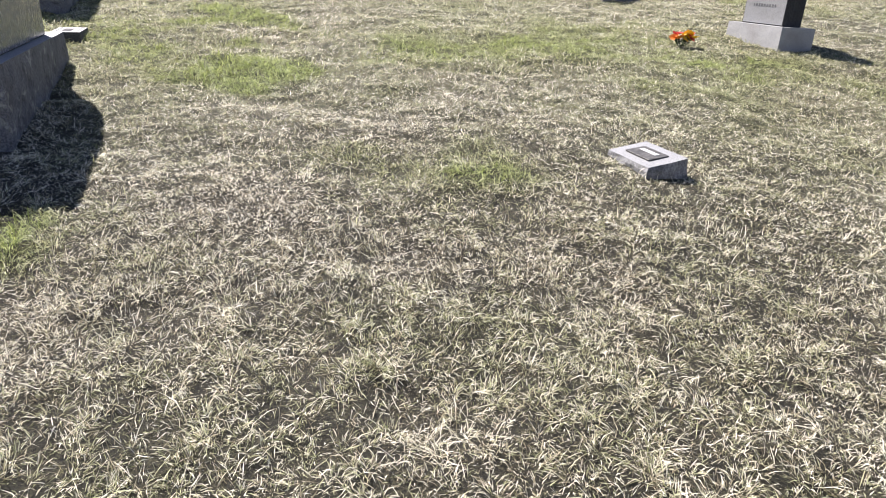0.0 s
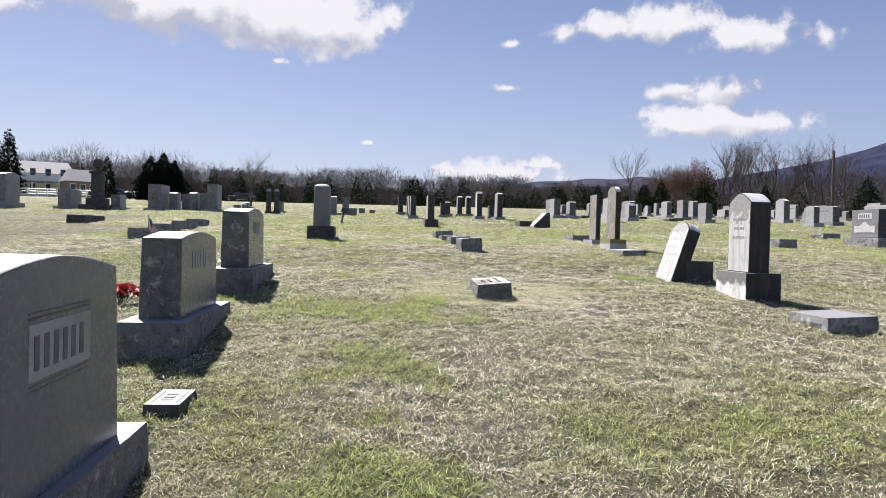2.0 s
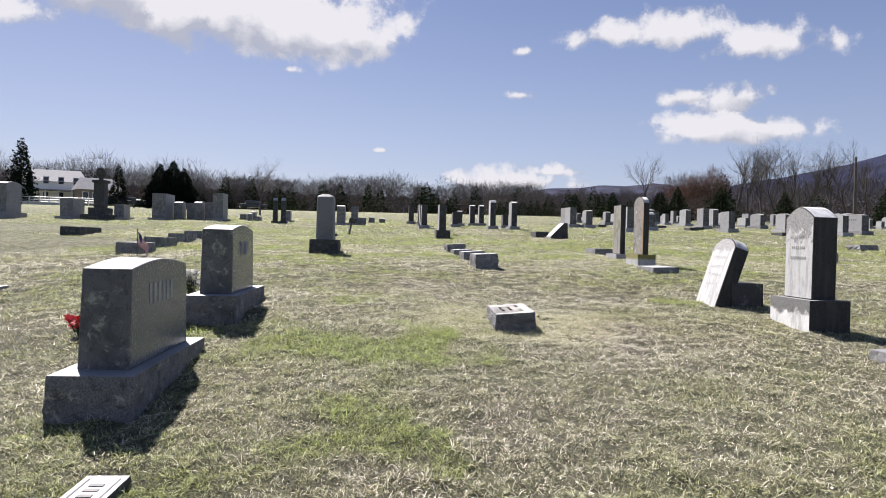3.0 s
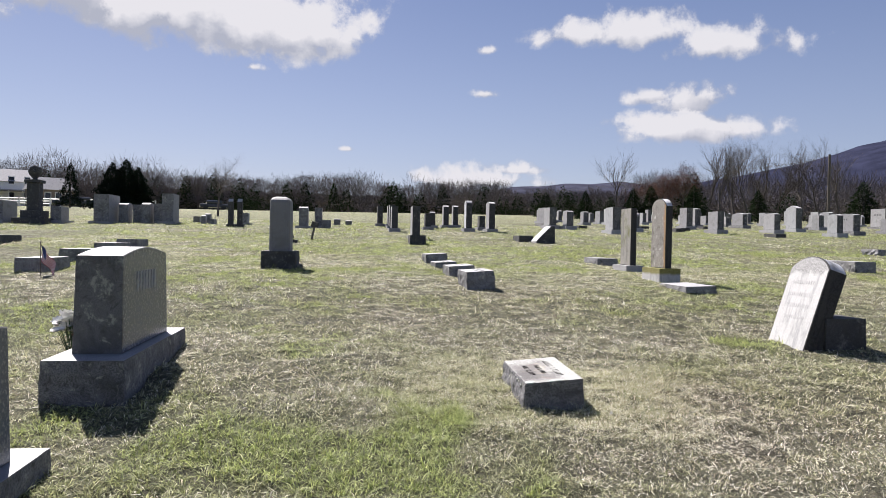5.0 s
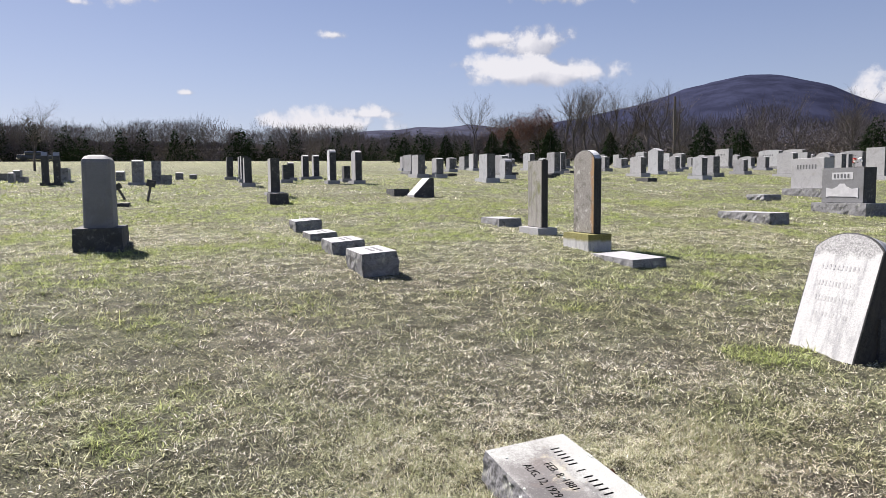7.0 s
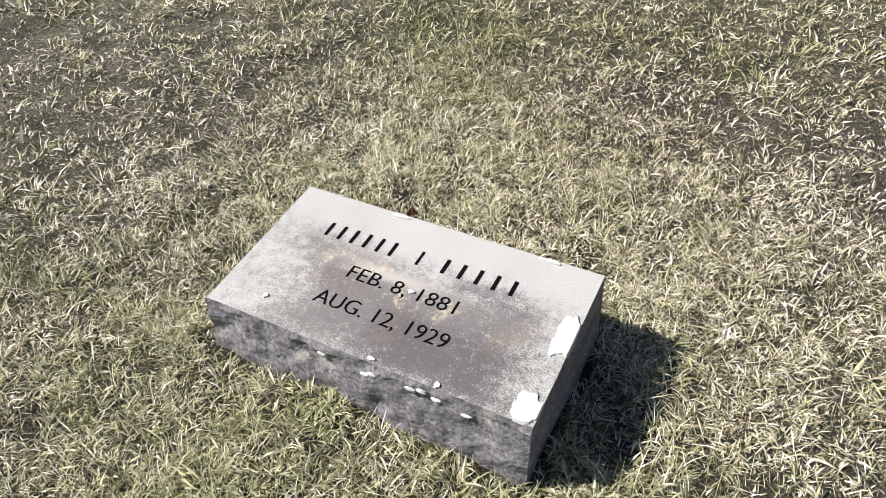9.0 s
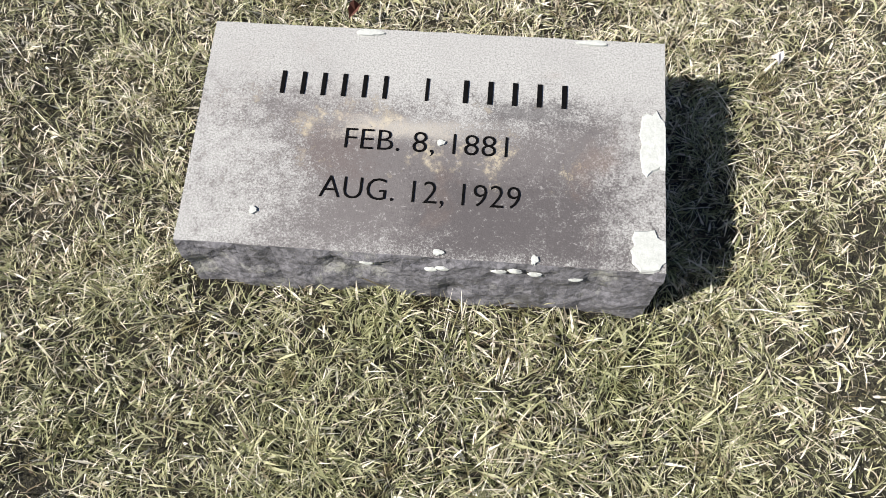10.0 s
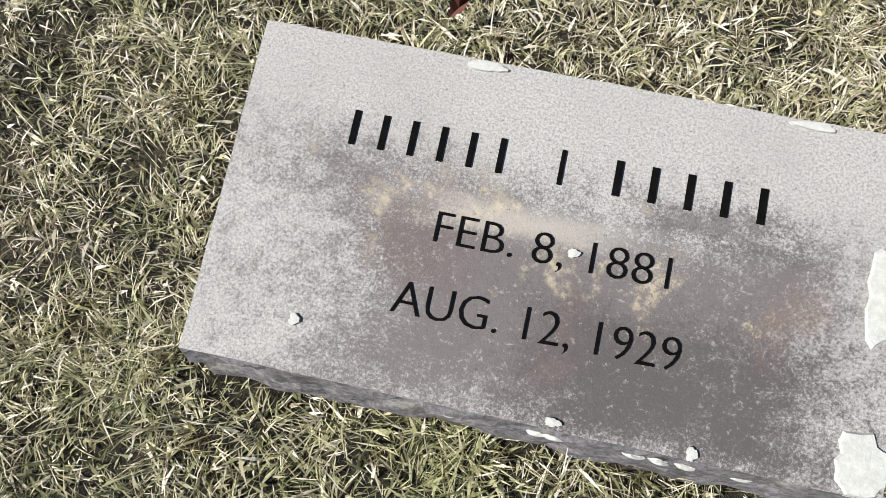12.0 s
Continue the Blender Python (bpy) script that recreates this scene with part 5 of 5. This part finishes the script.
def distance():
    # the big mountain and the low hills
    def ridge(name, mat, label, dist, spans, deep, detail, seed, count=90):
        bm = bmesh.new()
        az0, az1 = spans[0][0], spans[-1][0]
        rows = []
        for k in range(6):
            share = k / 5
            line = []
            for n in range(count + 1):
                az = az0 + (az1 - az0) * n / count
                el = float(np.interp(-az, [-s[0] for s in spans], [s[1] for s in spans]))
                el *= 1 + detail * noise.fractal(Vector((az * (0.35 if count < 100 else 0.8), seed, share * 2)), 0.9, 2.1, 5)
                far = dist - deep * (1 - share)
                x, y = bearing(az, far)
                z = 1.7 + dist * math.tan(radians(el)) * math.sin(share * math.pi / 2) ** 1.2 - 25 * (1 - share)
                z += detail * dist * 0.02 * noise.noise(Vector((az * 0.8, share * 4, seed))) * math.sin(share * math.pi)
                line.append(bm.verts.new((x, y, z)))
            rows.append(line)
        for low, high in zip(rows, rows[1:]):
            for n in range(count):
                bm.faces.new([low[n], low[n + 1], high[n + 1], high[n]])
        bmesh.ops.recalc_face_normals(bm, faces=bm.faces)
        ob = link(name, bm, mat, smooth=True)
        tagged(ob, label, "mountain", kind="structure")
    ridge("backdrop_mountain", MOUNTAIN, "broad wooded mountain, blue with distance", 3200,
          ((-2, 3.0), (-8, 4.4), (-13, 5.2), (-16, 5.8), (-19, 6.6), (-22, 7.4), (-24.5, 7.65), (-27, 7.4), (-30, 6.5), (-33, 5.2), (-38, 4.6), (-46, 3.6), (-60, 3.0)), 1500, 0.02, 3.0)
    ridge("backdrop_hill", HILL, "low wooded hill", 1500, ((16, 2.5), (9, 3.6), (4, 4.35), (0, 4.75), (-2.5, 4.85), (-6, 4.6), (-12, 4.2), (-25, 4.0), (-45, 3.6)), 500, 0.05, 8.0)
    ridge("backdrop_woods", WOODLAND, "rise behind the field covered with bare brown woods", 238, ((75, 3.4), (55, 3.4), (40, 3.5), (28, 3.5), (15, 3.4), (9, 3.3), (5, 3.2), (0, 3.1), (-15, 3.0), (-60, 2.6)), 9, 0.07, 12.0, 700)

    rng = np.random.default_rng(21)
    shapes = [grow(random.Random(s), 1.0, 2, 3, 0.4, 0.011) for s in range(9)]
    # azimuth range, distance range, heights, number of bare trees, twigs on each, pines
    for name, az0, az1, d0, d1, h0, h1, count, twigs, pines in (("far_woods", 68, 5, 185, 228, 7.0, 11.2, 560, 260, 70),
                                                                ("middle_woods", 9, -9, 110, 150, 3.0, 5.2, 190, 260, 30),
                                                                ("high_woods", 62, 29, 190, 232, 10.0, 14.5, 110, 200, 3),
                                                                ("near_woods", -5, -62, 80, 112, 3.6, 6.4, 400, 260, 26)):
        trees, sprays, needles = [], [], []
        for n in range(count):
            az, dist = rng.uniform(az1, az0), rng.uniform(d0, d1)
            x, y = bearing(az, dist)
            z = on_ground(x, y)
            tall = (h0 + (h1 - h0) * (0.25 * rng.uniform() + 0.75 * float(value_noise(az, dist * 0.02, 2.3, 31)))) * (1 if rng.uniform() < 0.9 else 1.15)
            if n % 3 == 0:
                rows = shapes[rng.integers(len(shapes))].copy()
                turn = rng.uniform(0, math.tau)
                c, s = math.cos(turn), math.sin(turn)
                for k in (0, 3):
                    px, py = rows[:, k].copy(), rows[:, k + 1].copy()
                    rows[:, k], rows[:, k + 1] = (px * c - py * s) * tall * 1.15 + x, (px * s + py * c) * tall * 1.15 + y
                    rows[:, k + 2] = rows[:, k + 2] * tall + z
                rows[:, 6:] = np.maximum(rows[:, 6:] * tall, 0.012)
                trees.append(tubes(rows))
            # a haze of fine twigs round the crown, brush below it, and thin shoots that stand out against the sky
            low = rng.uniform(0, 1, twigs) < 0.42
            up = np.where(low, rng.uniform(0, 0.5, twigs), 0.25 + 0.75 * rng.uniform(0, 1, twigs) ** 0.9)
            reach = tall * np.where(low, 0.36, 0.3 * np.sqrt(np.clip(1.1 - ((up - 0.6) / 0.5) ** 2, 0.02, 1))) * np.sqrt(rng.uniform(0, 1, twigs))
            ang = rng.uniform(0, math.tau, twigs)
            foot = np.stack([x + reach * np.cos(ang), y + reach * np.sin(ang), z + tall * up * 0.95], -1)
            sprays.append(leaf_cloud(rng, foot, dist * 0.0014 * np.where(low, 1.5, np.where(up > 0.75, 0.6, 1.0)), 1.1))
            foot, ang, shoots = foot[~low], ang[~low], int((~low).sum())
            way = np.stack([0.45 * np.cos(ang), 0.45 * np.sin(ang), np.ones(shoots)], -1) + rng.normal(0, 0.35, (shoots, 3))
            way *= (tall * rng.uniform(0.08, 0.22, shoots) / np.linalg.norm(way, axis=1))[:, None]
            across = np.array([math.cos(radians(az)), math.sin(radians(az)), 0.0]) * (dist * 0.00013 * rng.uniform(0.5, 1.5, shoots))[:, None]
            sprays.append((np.stack([foot - across, foot + across, foot + way], 1).reshape(-1, 3), np.arange(shoots * 3).reshape(-1, 3)))
        stuff(name + "_trees", trees, BARK_FAR, "bare grey-brown winter woods along the edge of the field", "woods")
        stuff(name + "_twigs", sprays, BRUSH, "hazy twigs and tangled brush of bare winter woods", "brush")
        for n in range(pines):
            az, dist = rng.uniform(az1, az0), rng.uniform(d0 - 8, d0 + 10)
            x, y = bearing(az, dist)
            tall = rng.uniform(h0 * 0.4, h1 * 0.85)
            pts = spruce_points(rng, 700, tall, tall * rng.uniform(0.26, 0.55), 3) + (x, y, on_ground(x, y))
            needles.append(leaf_cloud(rng, pts, tall * 0.05))
        stuff(name + "_pines", needles, NEEDLES, "dark green pines standing among bare woods", "woods")

    # trees that stand out
    bare_tree(27.3, 45, 3.9, 4, 3, "small bare spreading tree with a forked trunk", 3, 0.55, 0.022)
    for n, (az, dist, tall) in enumerate(((-9.9, 72, 7.6), (-11.0, 71, 8.2), (-11.9, 74, 9.0), (-12.7, 71, 8.6), (-13.6, 73, 8.7), (-14.6, 74, 7.8), (-16.2, 72, 7.8), (-17.4, 74, 8.0), (-18.6, 75, 7.6), (-3.4, 74, 7.4), (-26.0, 62, 6.0), (-29.5, 66, 6.4))):
        bare_tree(az, dist, tall, 4, 30 + n, "tall bare deciduous tree at the edge of the woods", 3, 0.38, 0.015)
    for n, (az, dist, tall) in enumerate(((-6.9, 76, 5.8), (-8.2, 77, 5.9), (-5.6, 78, 4.9))):
        bare_tree(az, dist, tall, 4, 60 + n, "oak that still holds its russet dry leaves", 3, 0.55, 0.016, RUSSET)
    for n, (az, dist, tall, wide) in enumerate(((33.7, 62, 4.2, 1.7), (34.6, 62.5, 3.9, 1.6), (32.9, 62, 3.6, 1.5))):
        evergreen(az, dist, tall, wide, CEDAR, 80 + n, "dense very dark cedar", 3, 11000, "cedar_tree")
    evergreen(43.4, 120, 9.8, 2.6, CEDAR, 90, "tall dark spruce beside the house", 12, 4000)
    evergreen(37.3, 95, 5.4, 1.5, CEDAR, 91, "dark evergreen with a rounded crown", 4, 3000)
    for n, (az, dist, tall, wide) in enumerate(((-1.0, 60, 2.5, 1.0), (-4.6, 62, 2.8, 1.2), (-5.9, 62, 3.0, 1.3), (-9.0, 66, 3.2, 1.5), (-13.4, 64, 2.8, 1.2), (-20.0, 66, 3.6, 1.7), (-22.5, 64, 3.0, 1.4), (-30.5, 62, 3.2, 1.6), (-36.5, 64, 6.0, 2.1), (-40.5, 66, 4.2, 1.9), (2.0, 72, 2.6, 1.3))):
        evergreen(az, dist, tall, wide, NEEDLES, 100 + n, "low bushy dark green evergreen", 5, 5500)


distance()


def utility_pole(az, dist, height):
    x, y = bearing(az, dist)
    ob = thing("utility_pole", at(x, y, 20), "dark wooden utility pole at the edge of the woods", "utility pole")
    bm = bmesh.new()
    bmesh.ops.create_cone(bm, segments=10, radius1=0.12, radius2=0.09, depth=height, cap_ends=True)
    bmesh.ops.translate(bm, verts=bm.verts, vec=(0, 0, height / 2 - 0.3))
    part("pole", bm, POLE_WOOD, ob)
    return Vector((x, y, on_ground(x, y) + height - 0.6))


def wires():
    tip = utility_pole(-17.9, 62, 5.7)
    for n, (az, dist, up) in enumerate(((22.0, 190, 3.0), (22.0, 190, 4.0))):
        x, y = bearing(az, dist)
        end = Vector((x, y, on_ground(x, y) + up))
        rows = []
        for k in range(24):
            ends = []
            for s in (k / 24, (k + 1) / 24):
                p = tip.lerp(end, s)
                p.z -= 2.2 * 4 * s * (1 - s)
                ends.append(p)
            rows.append((*ends[0], *ends[1], 0.008, 0.008))
        v, f = tubes(rows)
        ob = new("overhead_wire", array_mesh("overhead_wire", v, f, [POLE_WOOD]))
        tagged(ob, "thin overhead wire sagging from the utility pole", "wire", "overhead wires")


wires()


def house(az, dist, turn, width, deep, tall, roof_tall, wall, label, porch):
    x, y = bearing(az, dist)
    ob = thing("house", at(x, y, turn), label, "house")
    bm = bmesh.new()
    box(bm, -width / 2, width / 2, -deep / 2, deep / 2, -1, tall)
    walls = part("wall", bm, wall, ob)
    bm = bmesh.new()
    w, d = width / 2 + 0.4, deep / 2 + 0.5
    low = [bm.verts.new(v) for v in ((-w, -d, tall), (w, -d, tall), (w, d, tall), (-w, d, tall))]
    top = [bm.verts.new((-w * 0.75, 0, tall + roof_tall)), bm.verts.new((w * 0.75, 0, tall + roof_tall))]
    for ids in ((low[0], low[1], top[1], top[0]), (low[2], low[3], top[0], top[1]), (low[1], low[2], top[1]), (low[3], low[0], top[0]), (low[3], low[2], low[1], low[0])):
        bm.faces.new(ids)
    part("roof", bm, ROOF, ob)
    for floor in range(2 if tall > 4 else 1):
        for n in range(4):
            cx, cz = -width * 0.36 + n * width * 0.24, 1.0 + floor * 2.7
            bm = bmesh.new()
            box(bm, cx - 0.5, cx + 0.5, -deep / 2 - 0.06, -deep / 2 + 0.02, cz, cz + 1.4)
            window = part("window", bm, WHITE_PAINT, walls)
            bm = bmesh.new()
            box(bm, cx - 0.4, cx + 0.4, -deep / 2 - 0.08, -deep / 2 - 0.055, cz + 0.1, cz + 1.3)
            part("pane", bm, GLASS_DARK, walls)
    if porch:
        bm = bmesh.new()
        box(bm, -w, w, -d - 2.0, -deep / 2, 2.5, 2.7)
        part("porch_roof", bm, ROOF, ob)
        for n in range(6):
            px = -w + 0.2 + n * (2 * w - 0.4) / 5
            bm = bmesh.new()
            box(bm, px - 0.1, px + 0.1, -d - 1.9, -d - 1.7, -0.5, 2.5)
            part("porch_post", bm, WHITE_PAINT, ob)


def far_left_yard():
    house(41.2, 150, 35, 10, 8, 4.2, 2.4, WHITE_PAINT, "white two-storey farmhouse with a grey roof and long porch", True)
    house(38.6, 140, 50, 6.5, 5, 2.8, 2.2, SIDING, "brown outbuilding with a grey pitched roof", False)
    # white board fence
    ob = thing("board_fence", pose(*bearing(38, 118), 0), "white board fence along the far edge of the field", "fence")
    origin = bearing(38, 118)
    posts = [bearing(46 - n * 0.62, 118) for n in range(24)]
    for n, (x, y) in enumerate(posts):
        z = on_ground(x, y)
        bm = bmesh.new()
        box(bm, x - origin[0] - 0.07, x - origin[0] + 0.07, y - origin[1] - 0.07, y - origin[1] + 0.07, z - 0.2, z + 1.25)
        part("post", bm, WHITE_PAINT, ob)
        if n:
            px, py = posts[n - 1]
            for up in (0.4, 0.75, 1.1):
                v, f = tubes([(px - origin[0], py - origin[1], on_ground(px, py) + up, x - origin[0], y - origin[1], z + up, 0.08, 0.08)])
                piece = new("rail", array_mesh("rail", v, f, [WHITE_PAINT]))
                piece.parent = ob
    # pale lane along the far edge of the field
    spots = [(bearing(a, 122), bearing(a, 126)) for a in np.linspace(44, 17, 28)]
    bm = bmesh.new()
    rows = [[bm.verts.new((p[0], p[1], on_ground(*p) + 0.06)) for p in pair] for pair in spots]
    for a, b in zip(rows, rows[1:]):
        bm.faces.new([a[0], b[0], b[1], a[1]])
    tagged(link("road", bm, GRAVEL), "pale gravel lane at the far edge of the lawn", "road", kind="structure")
    for az, dist in ((37.4, 112), (36.6, 113), (27.6, 115)):
        x, y = bearing(az, dist)
        car = thing("parked_car", at(x, y, az + 5), "dark parked car far across the field", "car", "parked cars")
        bm = bmesh.new()
        for x0, x1, z0, z1 in ((-2.1, 2.1, 0.35, 0.9),):
            box(bm, x0, x1, -0.85, 0.85, z0, z1, 0.12)
        body = part("body", bm, CAR_PAINT, car)
        bm = bmesh.new()
        box(bm, -1.2, 1.1, -0.75, 0.75, 0.88, 1.4, 0.2)
        part("cabin", bm, GLASS_DARK, car)
        for wx in (-1.3, 1.3):
            for wy in (-0.8, 0.8):
                bm = bmesh.new()
                bmesh.ops.create_cone(bm, segments=16, radius1=0.33, radius2=0.33, depth=0.2, cap_ends=True, matrix=pose(wx, wy, 0.33, 90))
                part("wheel", bm, RUBBER, car)


far_left_yard()

# ---- grass ----


def grass(name, x0, x1, y0, y1, per_m2, length, width, seed, clear=(), flat=0.0, bent=True, feather=0.3, thin=0.56):
    """Blades of winter grass in tufts over a stretch of the lawn; longer and more upright where it is green."""
    rng = np.random.default_rng(seed)
    count = int((x1 - x0) * (y1 - y0) * per_m2)
    x, y = rng.uniform(x0, x1, count), rng.uniform(y0, y1, count)
    # blades stand in tufts and spread out from their middles
    x, y = x + rng.normal(0, feather, count), y + rng.normal(0, feather, count)
    pull = rng.uniform(0, 1, count) < 0.7
    cell = max(0.045, width * 15)
    jitter = rng.normal(0, cell * 0.24, (2, count))
    c, s = math.cos(0.68), math.sin(0.68)
    i, j = np.floor((x * c - y * s) / cell), np.floor((x * s + y * c) / cell)
    odd = [np.sin(i * 127.1 + j * 311.7 + k) * 43758.5453 for k in (0.0, 5.3)]
    u, v = ((w + h - np.floor(h)) * cell for w, h in zip((i, j), odd))
    cx, cy = u * c + v * s, v * c - u * s
    x, y = np.where(pull, cx + jitter[0], x), np.where(pull, cy + jitter[1], y)
    vigour = 0.5 + 0.5 * np.sin(cx * 173.3 + cy * 311.7)
    # tufts stand on the humps and leave the hollows open
    good = value_noise(x, y, 0.14, 2) * 0.3 + value_noise(x, y, max(0.026, width * 11), 4) * 0.7 > rng.uniform(thin - 0.42, thin, count)
    for bx, by, turn, half_w, half_t in clear:
        c, s = math.cos(radians(turn)), math.sin(radians(turn))
        u, v = (x - bx) * c + (y - by) * s, -(x - bx) * s + (y - by) * c
        good &= ~((np.abs(u) < half_w) & (np.abs(v) < half_t))
    spread = np.arctan2(jitter[1], jitter[0])[good]
    x, y, pull, vigour = x[good], y[good], pull[good], vigour[good]
    count = len(x)
    green = greenness(x, y)
    alive = np.clip((green - 0.35) * 2.2, 0, 1)
    ang = np.where(pull, spread + rng.normal(0, 0.9, count), rng.uniform(0, math.tau, count))
    tall = length * rng.lognormal(0, 0.36, count) * (0.8 + 0.5 * alive) * (0.7 + 0.55 * vigour)
    tilt = np.clip(rng.normal(1.0 + flat, 0.36, count) - 0.2 * alive, 0.15, 1.5)
    out = np.stack([np.cos(ang), np.sin(ang), np.zeros(count)], -1)
    side = np.stack([-np.sin(ang), np.cos(ang), np.zeros(count)], -1) * (width * rng.uniform(0.6, 1.4, count))[:, None] / 2
    up = np.array([0.0, 0.0, 1.0])
    foot = np.stack([x, y, ground_z(x, y) + lumps(x, y) - 0.004], -1)
    bend = np.clip(tilt + rng.uniform(0.1, 0.85, count), 0.2, 1.9)
    mid = foot + out * (tall * 0.5 * np.sin(tilt))[:, None] + up * (tall * 0.5 * np.cos(tilt))[:, None]
    tip = mid + out * (tall * 0.5 * np.sin(bend))[:, None] + up * (tall * 0.5 * np.cos(bend))[:, None]
    floor = ground_z(tip[:, 0], tip[:, 1]) + lumps(tip[:, 0], tip[:, 1]) + 0.004
    tip[:, 2] = np.maximum(tip[:, 2], floor)
    twist = rng.normal(0, 0.4, count)[:, None] * up * (width / 2)
    if bent:
        verts, each = np.stack([foot, mid + side + twist, mid - side - twist, tip], 1).reshape(-1, 3), 4
        base = np.arange(count)[:, None] * 4
        faces = np.concatenate([base + np.array([[0, 1, 2]]), base + np.array([[2, 1, 3]])])
    else:
        verts, each = np.stack([foot - side - twist, foot + side + twist, tip], 1).reshape(-1, 3), 3
        faces = np.arange(count)[:, None] * 3 + np.array([[0, 1, 2]])
    mesh = array_mesh(name, verts, faces, [BLADES], np.repeat(green, each))
    tagged(new(name, mesh), "short matted blades of straw-coloured and green winter grass", "grass", kind="stuff")


LOW_STONES = ((-1.325, 8.78, -73.9, 0.31, 0.165), (0.80, 3.20, BACK, 0.18, 0.11), (-2.45, 5.01, ROW, 0.17, 0.09), (-1.99, 2.09, ROW, 0.63, 0.25), (1.62, 8.15, BACK, 0.25, 0.2), (-2.125, 3.61, ROW, 0.79, 0.19), (-3.29, 6.46, ROW, 0.74, 0.21))
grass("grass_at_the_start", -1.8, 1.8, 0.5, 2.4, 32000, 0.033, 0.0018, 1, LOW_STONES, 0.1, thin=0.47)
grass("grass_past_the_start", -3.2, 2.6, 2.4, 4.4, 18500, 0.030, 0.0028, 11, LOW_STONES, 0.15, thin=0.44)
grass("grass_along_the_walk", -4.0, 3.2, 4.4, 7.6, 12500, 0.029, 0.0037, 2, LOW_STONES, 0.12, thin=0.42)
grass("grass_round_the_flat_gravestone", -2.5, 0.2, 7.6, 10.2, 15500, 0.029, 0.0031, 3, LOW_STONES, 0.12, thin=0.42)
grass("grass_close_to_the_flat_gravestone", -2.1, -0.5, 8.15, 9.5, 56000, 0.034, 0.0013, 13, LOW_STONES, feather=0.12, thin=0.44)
grass("grass_beside_the_walk", -5.6, -2.5, 7.6, 10.2, 7500, 0.030, 0.0046, 4, LOW_STONES, 0.12, thin=0.40)
grass("grass_by_the_leaning_stone", 0.2, 4.5, 7.6, 10.2, 8000, 0.030, 0.0046, 5, LOW_STONES, 0.12, thin=0.40)
grass("grass_to_the_left", -10.0, -4.0, 3.0, 7.6, 2600, 0.036, 0.009, 8, LOW_STONES, 0.15, False, thin=0.42)
grass("grass_left_of_the_row", -12.0, -5.6, 7.6, 10.2, 2600, 0.036, 0.009, 9, (), 0.15, False, thin=0.42)
grass("grass_to_the_right", 3.2, 8.0, 4.0, 10.2, 2400, 0.036, 0.009, 10, (), 0.15, False, thin=0.42)
grass("grass_further_on", -9.0, 6.0, 10.2, 16.5, 4600, 0.030, 0.008, 6, (), 0.12, False, thin=0.40)
grass("grass_beyond_the_rows", -13.0, 10.0, 16.5, 22.0, 1200, 0.034, 0.015, 12, (), 0.15, False, thin=0.42)
grass("grass_of_the_field", -26, 20, 22.0, 36.0, 180, 0.04, 0.027, 7, (), 0.15, False, thin=0.42)
